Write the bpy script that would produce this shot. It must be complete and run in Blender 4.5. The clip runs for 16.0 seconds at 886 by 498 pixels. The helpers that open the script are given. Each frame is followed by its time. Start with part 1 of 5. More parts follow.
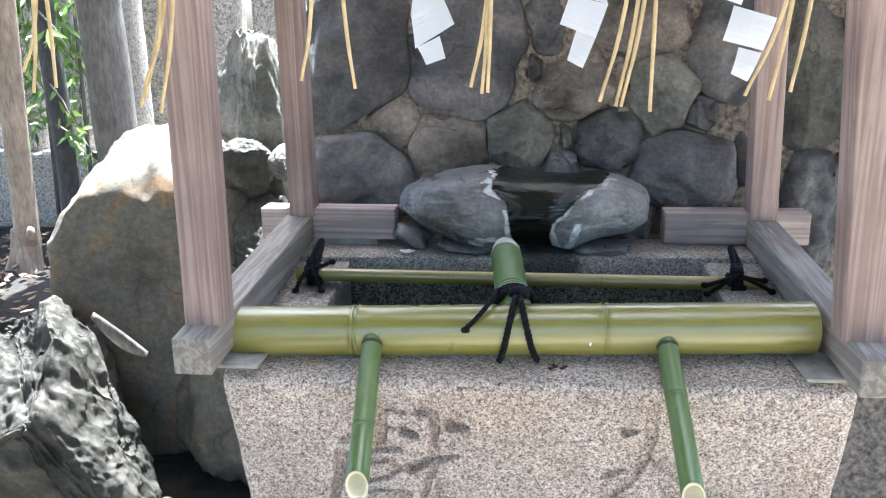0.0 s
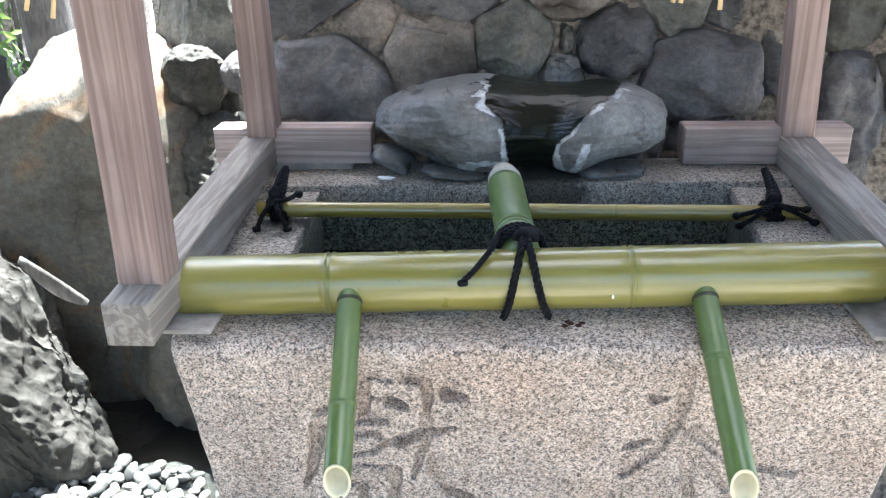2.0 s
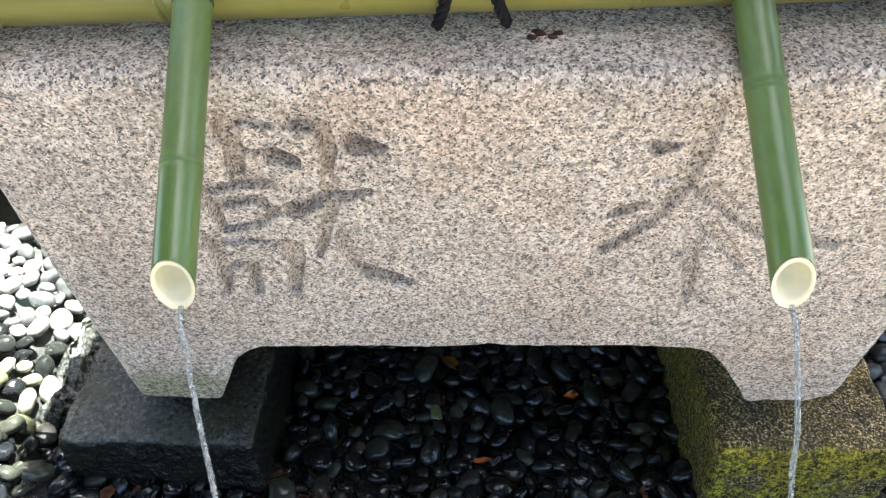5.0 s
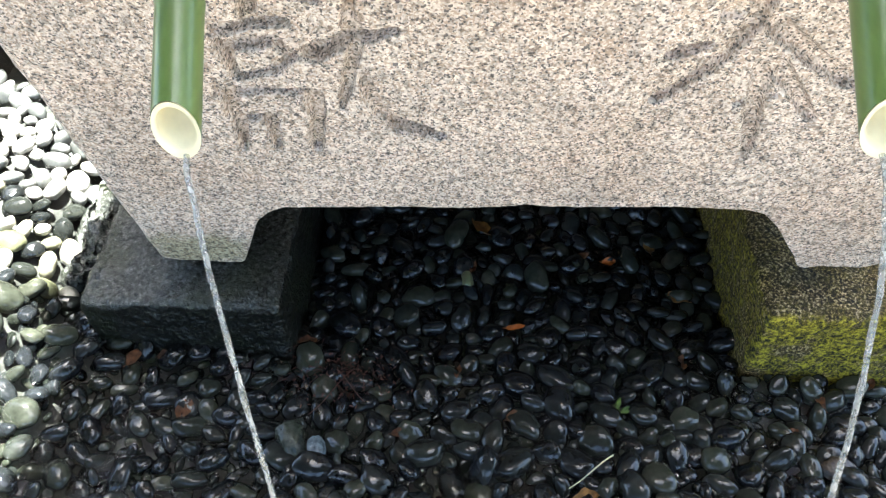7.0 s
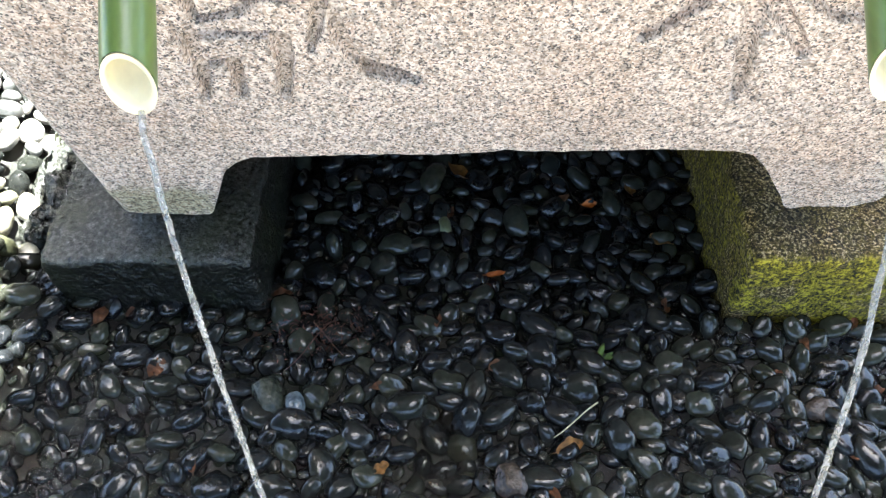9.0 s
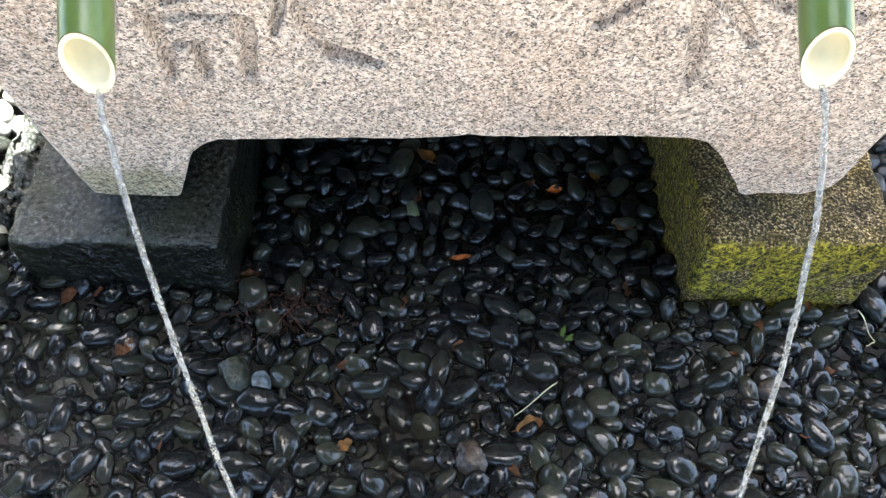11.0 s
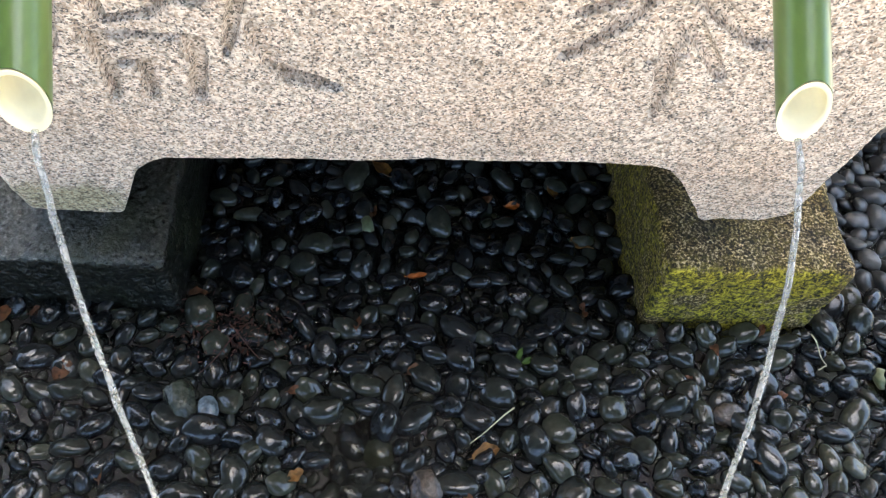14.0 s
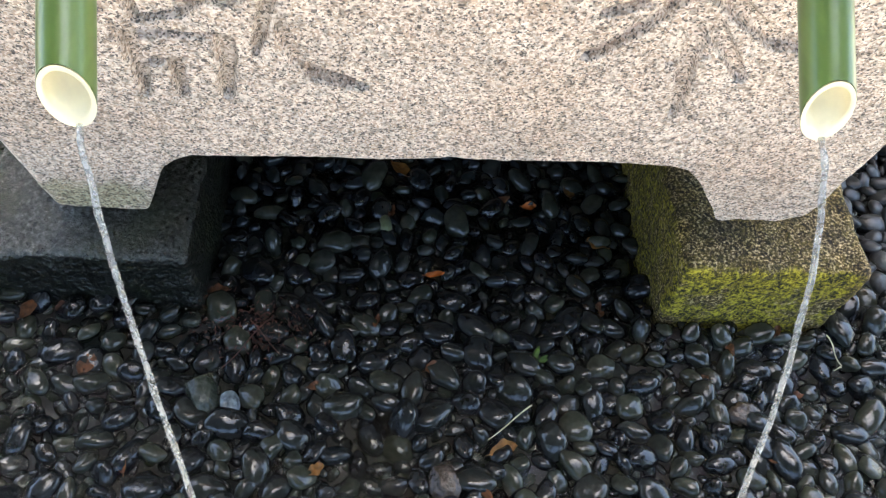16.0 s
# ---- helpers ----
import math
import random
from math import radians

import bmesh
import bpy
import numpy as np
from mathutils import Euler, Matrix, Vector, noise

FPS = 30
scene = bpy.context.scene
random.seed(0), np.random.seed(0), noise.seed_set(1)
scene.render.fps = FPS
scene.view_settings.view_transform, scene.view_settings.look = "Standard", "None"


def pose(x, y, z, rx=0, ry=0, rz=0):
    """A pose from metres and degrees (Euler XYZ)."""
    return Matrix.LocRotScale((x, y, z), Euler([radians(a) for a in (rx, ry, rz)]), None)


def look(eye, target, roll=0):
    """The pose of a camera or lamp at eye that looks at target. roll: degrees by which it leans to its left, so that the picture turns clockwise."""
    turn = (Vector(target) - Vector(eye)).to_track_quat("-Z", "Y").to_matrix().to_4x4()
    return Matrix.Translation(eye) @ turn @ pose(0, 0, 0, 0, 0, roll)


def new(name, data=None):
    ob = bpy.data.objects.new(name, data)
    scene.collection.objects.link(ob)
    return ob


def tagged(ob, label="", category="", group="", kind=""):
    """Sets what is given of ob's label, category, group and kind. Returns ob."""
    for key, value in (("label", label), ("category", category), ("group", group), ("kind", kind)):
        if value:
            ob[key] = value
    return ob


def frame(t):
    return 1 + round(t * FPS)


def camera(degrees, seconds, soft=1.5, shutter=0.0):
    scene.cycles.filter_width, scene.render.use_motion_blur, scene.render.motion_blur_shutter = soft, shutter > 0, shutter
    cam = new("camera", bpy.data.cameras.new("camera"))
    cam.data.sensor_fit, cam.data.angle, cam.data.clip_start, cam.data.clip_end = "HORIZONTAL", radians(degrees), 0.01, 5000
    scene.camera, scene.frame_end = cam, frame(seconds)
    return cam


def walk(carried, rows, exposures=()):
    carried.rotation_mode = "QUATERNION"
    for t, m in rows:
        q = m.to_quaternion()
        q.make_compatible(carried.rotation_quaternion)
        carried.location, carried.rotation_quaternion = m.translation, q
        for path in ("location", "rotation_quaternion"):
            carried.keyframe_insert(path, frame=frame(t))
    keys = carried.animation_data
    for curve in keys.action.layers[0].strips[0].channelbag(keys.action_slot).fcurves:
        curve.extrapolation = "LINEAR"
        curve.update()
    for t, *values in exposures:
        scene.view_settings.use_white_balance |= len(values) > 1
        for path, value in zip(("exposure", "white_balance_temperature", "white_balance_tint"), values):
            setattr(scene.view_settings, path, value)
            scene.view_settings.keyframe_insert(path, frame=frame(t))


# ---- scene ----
cam = camera(57.0, 16.0, soft=1.15)
PATH = [
    (0, (0.0068, -1.4481, 1.5363), (-0.1914, 0.4710, 1.0091), -0.69),
    (0.5, (0.0079, -1.4143, 1.5323), (-0.1932, 0.4950, 0.9718), -1.18),
    (1, (0.0103, -1.3497, 1.5180), (-0.1872, 0.5490, 0.9213), -1.26),
    (1.5, (-0.0103, -1.2476, 1.5137), (-0.1753, 0.6265, 0.8352), -1.19),
    (2, (-0.0526, -1.1499, 1.5108), (-0.1821, 0.6974, 0.7553), -1.08),
    (2.5, (-0.0857, -1.0789, 1.4939), (-0.1697, 0.7339, 0.6533), -0.80),
    (3, (-0.0849, -1.0166, 1.4621), (-0.1334, 0.7516, 0.5287), -0.56),
    (3.5, (-0.0538, -0.9246, 1.4253), (-0.0821, 0.7769, 0.3746), -0.43),
    (4, (-0.0242, -0.8520, 1.3732), (-0.0498, 0.6181, 0.3348), -0.55),
    (4.5, (-0.0137, -0.7814, 1.3192), (-0.0492, 0.6275, 0.1995), -0.68),
    (5, (-0.0077, -0.7511, 1.2839), (-0.0548, 0.6068, 0.1033), -0.71),
    (7.5, (-0.0262, -0.6867, 1.1952), (-0.1347, 0.4187, -0.2212), -3.30),
    (8, (-0.0379, -0.6659, 1.1846), (-0.0991, 0.3991, -0.2653), -2.34),
    (8.5, (-0.0352, -0.6574, 1.1839), (-0.0803, 0.3920, -0.2779), -2.03),
    (11, (-0.0036, -0.6811, 1.2010), (-0.0024, 0.3426, -0.2795), 0.47),
    (11.5, (-0.0035, -0.6783, 1.1831), (0.0158, 0.3276, -0.3095), 1.09),
    (12, (-0.0120, -0.6400, 1.1777), (0.0256, 0.3535, -0.3229), 1.95),
    (12.5, (-0.0157, -0.6268, 1.1794), (0.0502, 0.3560, -0.3271), 3.37),
    (13, (-0.0163, -0.6244, 1.1848), (0.0864, 0.3567, -0.3209), 5.34),
    (13.5, (-0.0136, -0.6223, 1.1941), (0.1007, 0.3714, -0.3024), 6.15),
    (14, (-0.0150, -0.6219, 1.2011), (0.0980, 0.3828, -0.2881), 6.44),
    (14.5, (-0.0180, -0.6240, 1.2012), (0.0891, 0.3857, -0.2850), 6.44),
    (15, (-0.0215, -0.6246, 1.2063), (0.0852, 0.3848, -0.2802), 6.50),
    (15.5, (-0.0269, -0.6317, 1.2058), (0.0770, 0.3778, -0.2809), 6.37),
    (16, (-0.0333, -0.6361, 1.2084), (0.0625, 0.3747, -0.2779), 5.99),
]
EXPOSURES = [(0, 3.49, 5580, 7), (2, 3.55, 5630, 7), (3, 3.53, 5680, 7), (4, 3.62, 5780, 7), (4.5, 3.57, 5880, 6), (7.5, 3.99, 6030, 4), (8.5, 4.12, 6030, 6),
             (10.9, 4.03, 6080, 7), (11.6, 4.21, 6130, 7), (12.5, 4.25, 6130, 7), (14, 4.00, 6180, 7), (16, 3.98, 6180, 7)]
walk(cam, [(t, look(eye, target, roll)) for t, eye, target, roll in PATH], EXPOSURES)

# ---- world, sun, exposure ----
SUN_EL, SUN_AZ = radians(73), radians(10)   # azimuth from +y towards +x
world = bpy.data.worlds.new("sky")
scene.world = world
world.use_nodes = True
wn = world.node_tree.nodes
sky = wn.new("ShaderNodeTexSky")
sky.sky_type, sky.sun_disc = "NISHITA", False
sky.sun_elevation, sky.sun_rotation = SUN_EL, SUN_AZ
sky.air_density, sky.dust_density = 1.0, 4.0
wn["Background"].inputs["Strength"].default_value = 0.08
world.node_tree.links.new(sky.outputs[0], wn["Background"].inputs["Color"])
sun_data = bpy.data.lights.new("sun", "SUN")
sun_data.energy, sun_data.angle, sun_data.color = 4.8, radians(0.5), (1.0, 0.95, 0.87)
sun = new("sun", sun_data)
sun_dir = Vector((math.sin(SUN_AZ) * math.cos(SUN_EL), math.cos(SUN_AZ) * math.cos(SUN_EL), math.sin(SUN_EL)))
sun.matrix_world = look(sun_dir * 20, (0, 0, 0))

# ---- materials ----


def material(name, rough=0.6, metal=0.0, spec=0.5):
    m = bpy.data.materials.new(name)
    m.use_nodes = True
    t = m.node_tree
    b = t.nodes["Principled BSDF"]
    b.inputs["Roughness"].default_value = rough
    b.inputs["Metallic"].default_value = metal
    b.inputs["Specular IOR Level"].default_value = spec
    return m, t, b


def coords(t, scale=(1, 1, 1), kind="Object"):
    c = t.nodes.new("ShaderNodeTexCoord")
    m = t.nodes.new("ShaderNodeMapping")
    m.inputs["Scale"].default_value = scale
    t.links.new(c.outputs[kind], m.inputs["Vector"])
    return m.outputs[0]


def noise_tex(t, vec, scale, detail=4.0, rough=0.55, dist=0.0):
    n = t.nodes.new("ShaderNodeTexNoise")
    n.inputs["Scale"].default_value, n.inputs["Detail"].default_value = scale, detail
    n.inputs["Roughness"].default_value, n.inputs["Distortion"].default_value = rough, dist
    t.links.new(vec, n.inputs["Vector"])
    return n.outputs["Fac"]


def ramp(t, fac, stops):
    r = t.nodes.new("ShaderNodeValToRGB")
    e = r.color_ramp.elements
    while len(e) < len(stops):
        e.new(0.5)
    for el, (p, c) in zip(e, stops):
        el.position = p
        el.color = (*c, 1) if len(c) == 3 else c
    t.links.new(fac, r.inputs["Fac"])
    return r.outputs["Color"]


def mix(t, fac, a, b, mode="MIX"):
    n = t.nodes.new("ShaderNodeMix")
    n.data_type, n.blend_type = "RGBA", mode
    for sock, v in ((n.inputs[0], fac), (n.inputs[6], a), (n.inputs[7], b)):
        if isinstance(v, (int, float)):
            sock.default_value = v
        elif isinstance(v, tuple):
            sock.default_value = (*v, 1)
        else:
            t.links.new(v, sock)
    return n.outputs[2]


def bump(t, b, height, strength=0.3, dist=0.01):
    n = t.nodes.new("ShaderNodeBump")
    n.inputs["Strength"].default_value, n.inputs["Distance"].default_value = strength, dist
    t.links.new(height, n.inputs["Height"])
    t.links.new(n.outputs[0], b.inputs["Normal"])


def grey(v):
    return (v, v, v)


def object_random(t):
    return t.nodes.new("ShaderNodeObjectInfo").outputs["Random"]


def island_random(t):
    return t.nodes.new("ShaderNodeNewGeometry").outputs["Random Per Island"]


def voronoi(t, vec, scale):
    n = t.nodes.new("ShaderNodeTexVoronoi")
    n.inputs["Scale"].default_value = scale
    t.links.new(vec, n.inputs["Vector"])
    sep = t.nodes.new("ShaderNodeSeparateColor")
    t.links.new(n.outputs["Color"], sep.inputs[0])
    return sep.outputs[0]


def granite(name, light, tan, dark, speck=420.0, stain=(0.78, 0.58, 0.42), rough=0.75, grime_shade=0.0, spots=()):
    m, t, b = material(name, rough)
    v = coords(t)
    mid = tuple((x + y) / 2 for x, y in zip(light, tan))
    grains = ramp(t, voronoi(t, v, speck), [(0.0, dark), (0.13, dark), (0.17, tan), (0.40, tan), (0.48, mid), (0.66, light), (1.0, tuple(min(1, 1.22 * x) for x in light))])
    clump = ramp(t, noise_tex(t, v, speck * 0.3, 3, 0.6), [(0.36, grey(0.50)), (0.5, grey(1.0)), (0.66, grey(1.18))])
    col = mix(t, 1.0, grains, clump, "MULTIPLY")
    patch = ramp(t, noise_tex(t, v, 3.2, 5, 0.6, 0.4), [(0.54, grey(0)), (0.78, grey(0.4))])
    col = mix(t, patch, col, mix(t, 1.0, col, stain, "MULTIPLY"))
    cloud = ramp(t, noise_tex(t, v, 11, 5, 0.6), [(0.3, grey(0.84)), (0.7, grey(1.1))])
    col = mix(t, 1.0, col, cloud, "MULTIPLY")
    # brown tone for carved grooves: some grime, plus shade put into the colour
    if grime_shade:
        col = mix(t, ramp(t, noise_tex(t, v, 35, 4, 0.6), [(0.3, grey(grime_shade)), (0.65, grey(grime_shade * 0.4))]), col, (0.17, 0.115, 0.062))
    for centre, size, tone in spots:
        c = t.nodes.new("ShaderNodeTexCoord")
        mp = t.nodes.new("ShaderNodeMapping")
        mp.vector_type = "TEXTURE"
        mp.inputs["Location"].default_value, mp.inputs["Scale"].default_value = centre, size
        t.links.new(c.outputs["Object"], mp.inputs["Vector"])
        ln = t.nodes.new("ShaderNodeVectorMath")
        ln.operation = "LENGTH"
        t.links.new(mp.outputs[0], ln.inputs[0])
        edge = t.nodes.new("ShaderNodeMath")
        edge.operation = "MULTIPLY_ADD"
        edge.inputs[1].default_value = 1.6
        t.links.new(noise_tex(t, v, 22, 5, 0.65), edge.inputs[0])
        t.links.new(ln.outputs["Value"], edge.inputs[2])
        far = t.nodes.new("ShaderNodeMath")
        far.operation = "MULTIPLY"
        far.inputs[1].default_value = 0.62
        t.links.new(edge.outputs[0], far.inputs[0])
        spot = ramp(t, far.outputs[0], [(0.80, grey(0.95)), (1.0, grey(0))])
        col = mix(t, spot, col, mix(t, 1.0, col, tone, "MULTIPLY"))
    t.links.new(col, b.inputs["Base Color"])
    bump(t, b, mix(t, 0.5, voronoi(t, v, speck), noise_tex(t, v, speck * 0.35, 4, 0.7)), 0.55, 0.003)
    return m


def rock_mat(name, c1, c2, c3, rough=0.7, lichen=(0.45, 0.45, 0.42), lichen_at=0.68, relief=0.6, scale=1.0):
    m, t, b = material(name, rough)
    v = coords(t)
    n1 = noise_tex(t, v, 4.5 * scale, 6, 0.6, 0.6)
    col = ramp(t, n1, [(0.36, c1), (0.5, c2), (0.62, c3)])
    streak = noise_tex(t, coords(t, (3, 3, 14)), 3 * scale, 5, 0.65, 1.0)
    col = mix(t, ramp(t, streak, [(0.52, grey(0)), (0.72, grey(0.3))]), col, c3)
    col = mix(t, ramp(t, noise_tex(t, v, 14 * scale, 6, 0.7), [(lichen_at - 0.06, grey(0)), (lichen_at + 0.05, grey(0.8))]), col, lichen)
    fine = ramp(t, noise_tex(t, v, 70 * scale, 8, 0.8), [(0.36, grey(0.66)), (0.5, grey(0.98)), (0.64, grey(1.34))])
    col = mix(t, 1.0, col, fine, "MULTIPLY")
    crack = t.nodes.new("ShaderNodeTexVoronoi")
    crack.feature = "DISTANCE_TO_EDGE"
    crack.inputs["Scale"].default_value = 5.5 * scale
    warp = mix(t, 0.12, v, t.nodes.new("ShaderNodeTexNoise").outputs["Color"])
    t.links.new(warp, crack.inputs["Vector"])
    line = ramp(t, crack.outputs["Distance"], [(0.0, grey(0.4)), (0.02, grey(1.0))])
    col = mix(t, ramp(t, noise_tex(t, v, 6, 3), [(0.45, grey(0)), (0.6, grey(0.8))]), col, mix(t, 1.0, col, line, "MULTIPLY"))
    tint = t.nodes.new("ShaderNodeHueSaturation")
    r = ramp(t, object_random(t), [(0.0, grey(0.7)), (1.0, grey(1.3))])
    t.links.new(r, tint.inputs["Value"])
    t.links.new(col, tint.inputs["Color"])
    t.links.new(tint.outputs[0], b.inputs["Base Color"])
    rr = ramp(t, n1, [(0.3, grey(max(0.05, rough - 0.18))), (0.7, grey(min(1, rough + 0.12)))])
    t.links.new(rr, b.inputs["Roughness"])
    h = mix(t, 0.45, noise_tex(t, v, 18 * scale, 9, 0.7, 0.6), noise_tex(t, v, 80 * scale, 6, 0.75))
    bump(t, b, h, relief, 0.009)
    return m


def wood_mat(name, axis, a, bcol, grain=(0.1, 0.07, 0.06), rough=0.75):
    m, t, b = material(name, rough)
    s = [60, 60, 60]
    s["xyz".index(axis)] = 1.6
    v = coords(t, tuple(s))
    g = noise_tex(t, v, 1.0, 5, 0.6, 0.8)
    col = ramp(t, g, [(0.36, tuple(x * 0.92 for x in bcol)), (0.47, bcol), (0.54, a), (0.66, tuple(x * 1.06 for x in a))])
    s2 = [13, 13, 13]
    s2["xyz".index(axis)] = 0.5
    rings = t.nodes.new("ShaderNodeTexWave")
    rings.inputs["Scale"].default_value, rings.inputs["Distortion"].default_value = 1.2, 5.0
    rings.inputs["Detail"].default_value, rings.inputs["Detail Scale"].default_value = 3, 0.6
    t.links.new(coords(t, tuple(s2)), rings.inputs["Vector"])
    col = mix(t, ramp(t, rings.outputs["Fac"], [(0.5, grey(0)), (0.95, grey(0.22))]), col, grain)
    cloud = ramp(t, noise_tex(t, coords(t), 6, 4), [(0.3, grey(0.78)), (0.72, grey(1.15))])
    col = mix(t, 1.0, col, cloud, "MULTIPLY")
    t.links.new(col, b.inputs["Base Color"])
    bump(t, b, g, 0.25, 0.003)
    return m


def bamboo_mat(name, a, b2, pale, rough=0.25, axis="x"):
    m, t, b = material(name, rough)
    s = [22, 22, 22]
    s["xyz".index(axis)] = 1.0
    g = noise_tex(t, coords(t, tuple(s)), 1.0, 4, 0.55)
    col = ramp(t, g, [(0.3, a), (0.7, b2)])
    c = noise_tex(t, coords(t), 5.0, 4, 0.6)
    col = mix(t, ramp(t, c, [(0.45, grey(0)), (0.75, grey(0.25))]), col, pale)
    fine = noise_tex(t, coords(t, tuple(6 * q for q in s)), 1.0, 3, 0.6)
    col = mix(t, 1.0, col, ramp(t, fine, [(0.3, grey(0.9)), (0.7, grey(1.08))]), "MULTIPLY")
    t.links.new(col, b.inputs["Base Color"])
    t.links.new(ramp(t, c, [(0.3, grey(rough * 0.8)), (0.7, grey(rough * 1.5))]), b.inputs["Roughness"])
    bump(t, b, fine, 0.04, 0.001)
    b.inputs["Coat Weight"].default_value, b.inputs["Coat Roughness"].default_value, b.inputs["Coat IOR"].default_value = 1.0, 0.26, 1.6
    return m


def plain(name, col, rough=0.6, var=0.15, scale=40, spec=0.5, bumpy=0.1):
    m, t, b = material(name, rough, 0, spec)
    n = noise_tex(t, coords(t), scale, 4, 0.6)
    c = ramp(t, n, [(0.3, tuple(x * (1 - var) for x in col)), (0.7, tuple(min(1, x * (1 + var)) for x in col))])
    t.links.new(c, b.inputs["Base Color"])
    bump(t, b, n, bumpy, 0.003)
    return m


def bark_mat(name, a, c):
    m, t, b = material(name, 0.9)
    n = noise_tex(t, coords(t, (1, 1, 0.22)), 70, 7, 0.7, 0.4)
    col = ramp(t, n, [(0.32, a), (0.6, c)])
    col = mix(t, 1.0, col, ramp(t, noise_tex(t, coords(t), 9, 5), [(0.3, grey(0.7)), (0.7, grey(1.25))]), "MULTIPLY")
    t.links.new(col, b.inputs["Base Color"])
    bump(t, b, n, 0.8, 0.005)
    return m


M_granite = granite("granite", (0.66, 0.575, 0.50), (0.47, 0.36, 0.28), (0.15, 0.13, 0.12), spots=(((-0.50, -0.3, 0.035), (0.13, 0.3, 0.075), (0.62, 0.66, 0.52)),))
M_granite_rim = granite("rim_granite", (0.40, 0.375, 0.335), (0.27, 0.24, 0.20), (0.075, 0.07, 0.062), spots=(((0.03, 0.25, 0.72), (0.17, 0.22, 0.2), (0.16, 0.17, 0.16)), ((-0.52, 0.05, 0.72), (0.09, 0.14, 0.2), (0.4, 0.42, 0.43))))
# groove granites: worn and grimy, with the strokes' shade put into the colour
M_carved_faint = granite("weathered_shaded_granite", (0.63, 0.55, 0.48), (0.44, 0.34, 0.27), (0.10, 0.09, 0.08), grime_shade=0.05)
M_carved = granite("grimy_shaded_granite", (0.60, 0.52, 0.45), (0.42, 0.33, 0.26), (0.10, 0.09, 0.08), grime_shade=0.13)
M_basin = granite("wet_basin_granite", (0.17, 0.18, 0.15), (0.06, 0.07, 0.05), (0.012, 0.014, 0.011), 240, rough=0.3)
M_post = wood_mat("post_wood", "z", (0.40, 0.295, 0.26), (0.31, 0.22, 0.19))
M_sill = wood_mat("sill_wood", "y", (0.34, 0.305, 0.26), (0.24, 0.21, 0.18), (0.13, 0.11, 0.10))
M_beam = wood_mat("beam_wood", "x", (0.48, 0.39, 0.36), (0.35, 0.28, 0.255), (0.13, 0.09, 0.085))
M_bamboo = bamboo_mat("olive_bamboo", (0.20, 0.185, 0.030), (0.265, 0.235, 0.043), (0.33, 0.33, 0.13), 0.3)
M_bamboo_pole = bamboo_mat("yellow_bamboo", (0.24, 0.20, 0.035), (0.32, 0.25, 0.05), (0.38, 0.33, 0.12), 0.3)
M_bamboo_green = bamboo_mat("green_bamboo", (0.09, 0.145, 0.032), (0.115, 0.175, 0.042), (0.17, 0.22, 0.08), 0.3, "y")
M_bamboo_green.node_tree.nodes["Principled BSDF"].inputs["Coat Weight"].default_value = 0.25
M_bamboo_green.node_tree.nodes["Principled BSDF"].inputs["Coat Roughness"].default_value = 0.28
M_bamboo_ring = plain("bamboo_node", (0.13, 0.17, 0.045), 0.5)
M_bamboo_cut = plain("cut_bamboo", (0.82, 0.75, 0.52), 0.55, 0.08)
M_bamboo_old = plain("weathered_cut_bamboo", (0.42, 0.41, 0.36), 0.8, 0.25)
M_bamboo_seal = plain("joint_seal", (0.05, 0.055, 0.03), 0.7, 0.5, 80)
M_cord = plain("black_cord", (0.006, 0.006, 0.008), 0.75, 0.4, 200, spec=0.2)
M_paper = plain("white_paper", (0.9, 0.9, 0.89), 0.85, 0.02)
M_straw = plain("straw", (0.66, 0.50, 0.26), 0.65, 0.25, 30)
M_plate = plain("grey_board", (0.34, 0.32, 0.29), 0.8, 0.25, 30)
M_rock_dark = rock_mat("dark_stone", (0.052, 0.052, 0.054), (0.105, 0.104, 0.105), (0.19, 0.178, 0.165), 0.6, (0.27, 0.255, 0.235), 0.70, 1.0)
M_rock_brown = rock_mat("brown_stone", (0.085, 0.072, 0.058), (0.185, 0.160, 0.133), (0.30, 0.255, 0.21), 0.7, (0.38, 0.32, 0.26), 0.68, 1.0)
M_rock_green = rock_mat("green_grey_stone", (0.072, 0.073, 0.060), (0.150, 0.148, 0.124), (0.245, 0.228, 0.193), 0.75, (0.33, 0.315, 0.285), 0.69, 1.0)
M_rock_boulder = rock_mat("boulder_stone", (0.072, 0.063, 0.045), (0.125, 0.118, 0.095), (0.205, 0.132, 0.072), 0.75, (0.30, 0.28, 0.245), 0.72, scale=0.75)
M_rock_rough = rock_mat("craggy_stone", (0.017, 0.017, 0.011), (0.048, 0.045, 0.034), (0.108, 0.100, 0.086), 0.8, (0.20, 0.197, 0.185), 0.70, 1.0, 1.0)
M_rock_wet = rock_mat("wet_stone", (0.075, 0.074, 0.066), (0.165, 0.163, 0.158), (0.25, 0.245, 0.235), 0.36, (0.27, 0.27, 0.26), 0.72, 0.45)
M_crust = plain("mineral_crust", (0.60, 0.61, 0.61), 0.7, 0.4, 60, bumpy=0.4)
M_mortar = plain("mortar", (0.23, 0.195, 0.155), 0.9, 0.75, 60, bumpy=1.0)
M_soil = plain("dark_wet_soil", (0.016, 0.015, 0.012), 0.45, 0.5, 60, bumpy=0.4)
# dark soil, made blacker still: the shade over it is in the colour
M_garden = plain("garden_soil", (0.016, 0.013, 0.010), 0.9, 0.6, 45, bumpy=0.8)
M_ground = plain("sandy_ground", (0.205, 0.178, 0.142), 0.9, 0.3, 9, bumpy=0.4)
M_roof = plain("roof_boards", (0.22, 0.16, 0.115), 0.8, 0.3, 8)
M_bark = bark_mat("grey_bark", (0.085, 0.08, 0.072), (0.17, 0.16, 0.145))
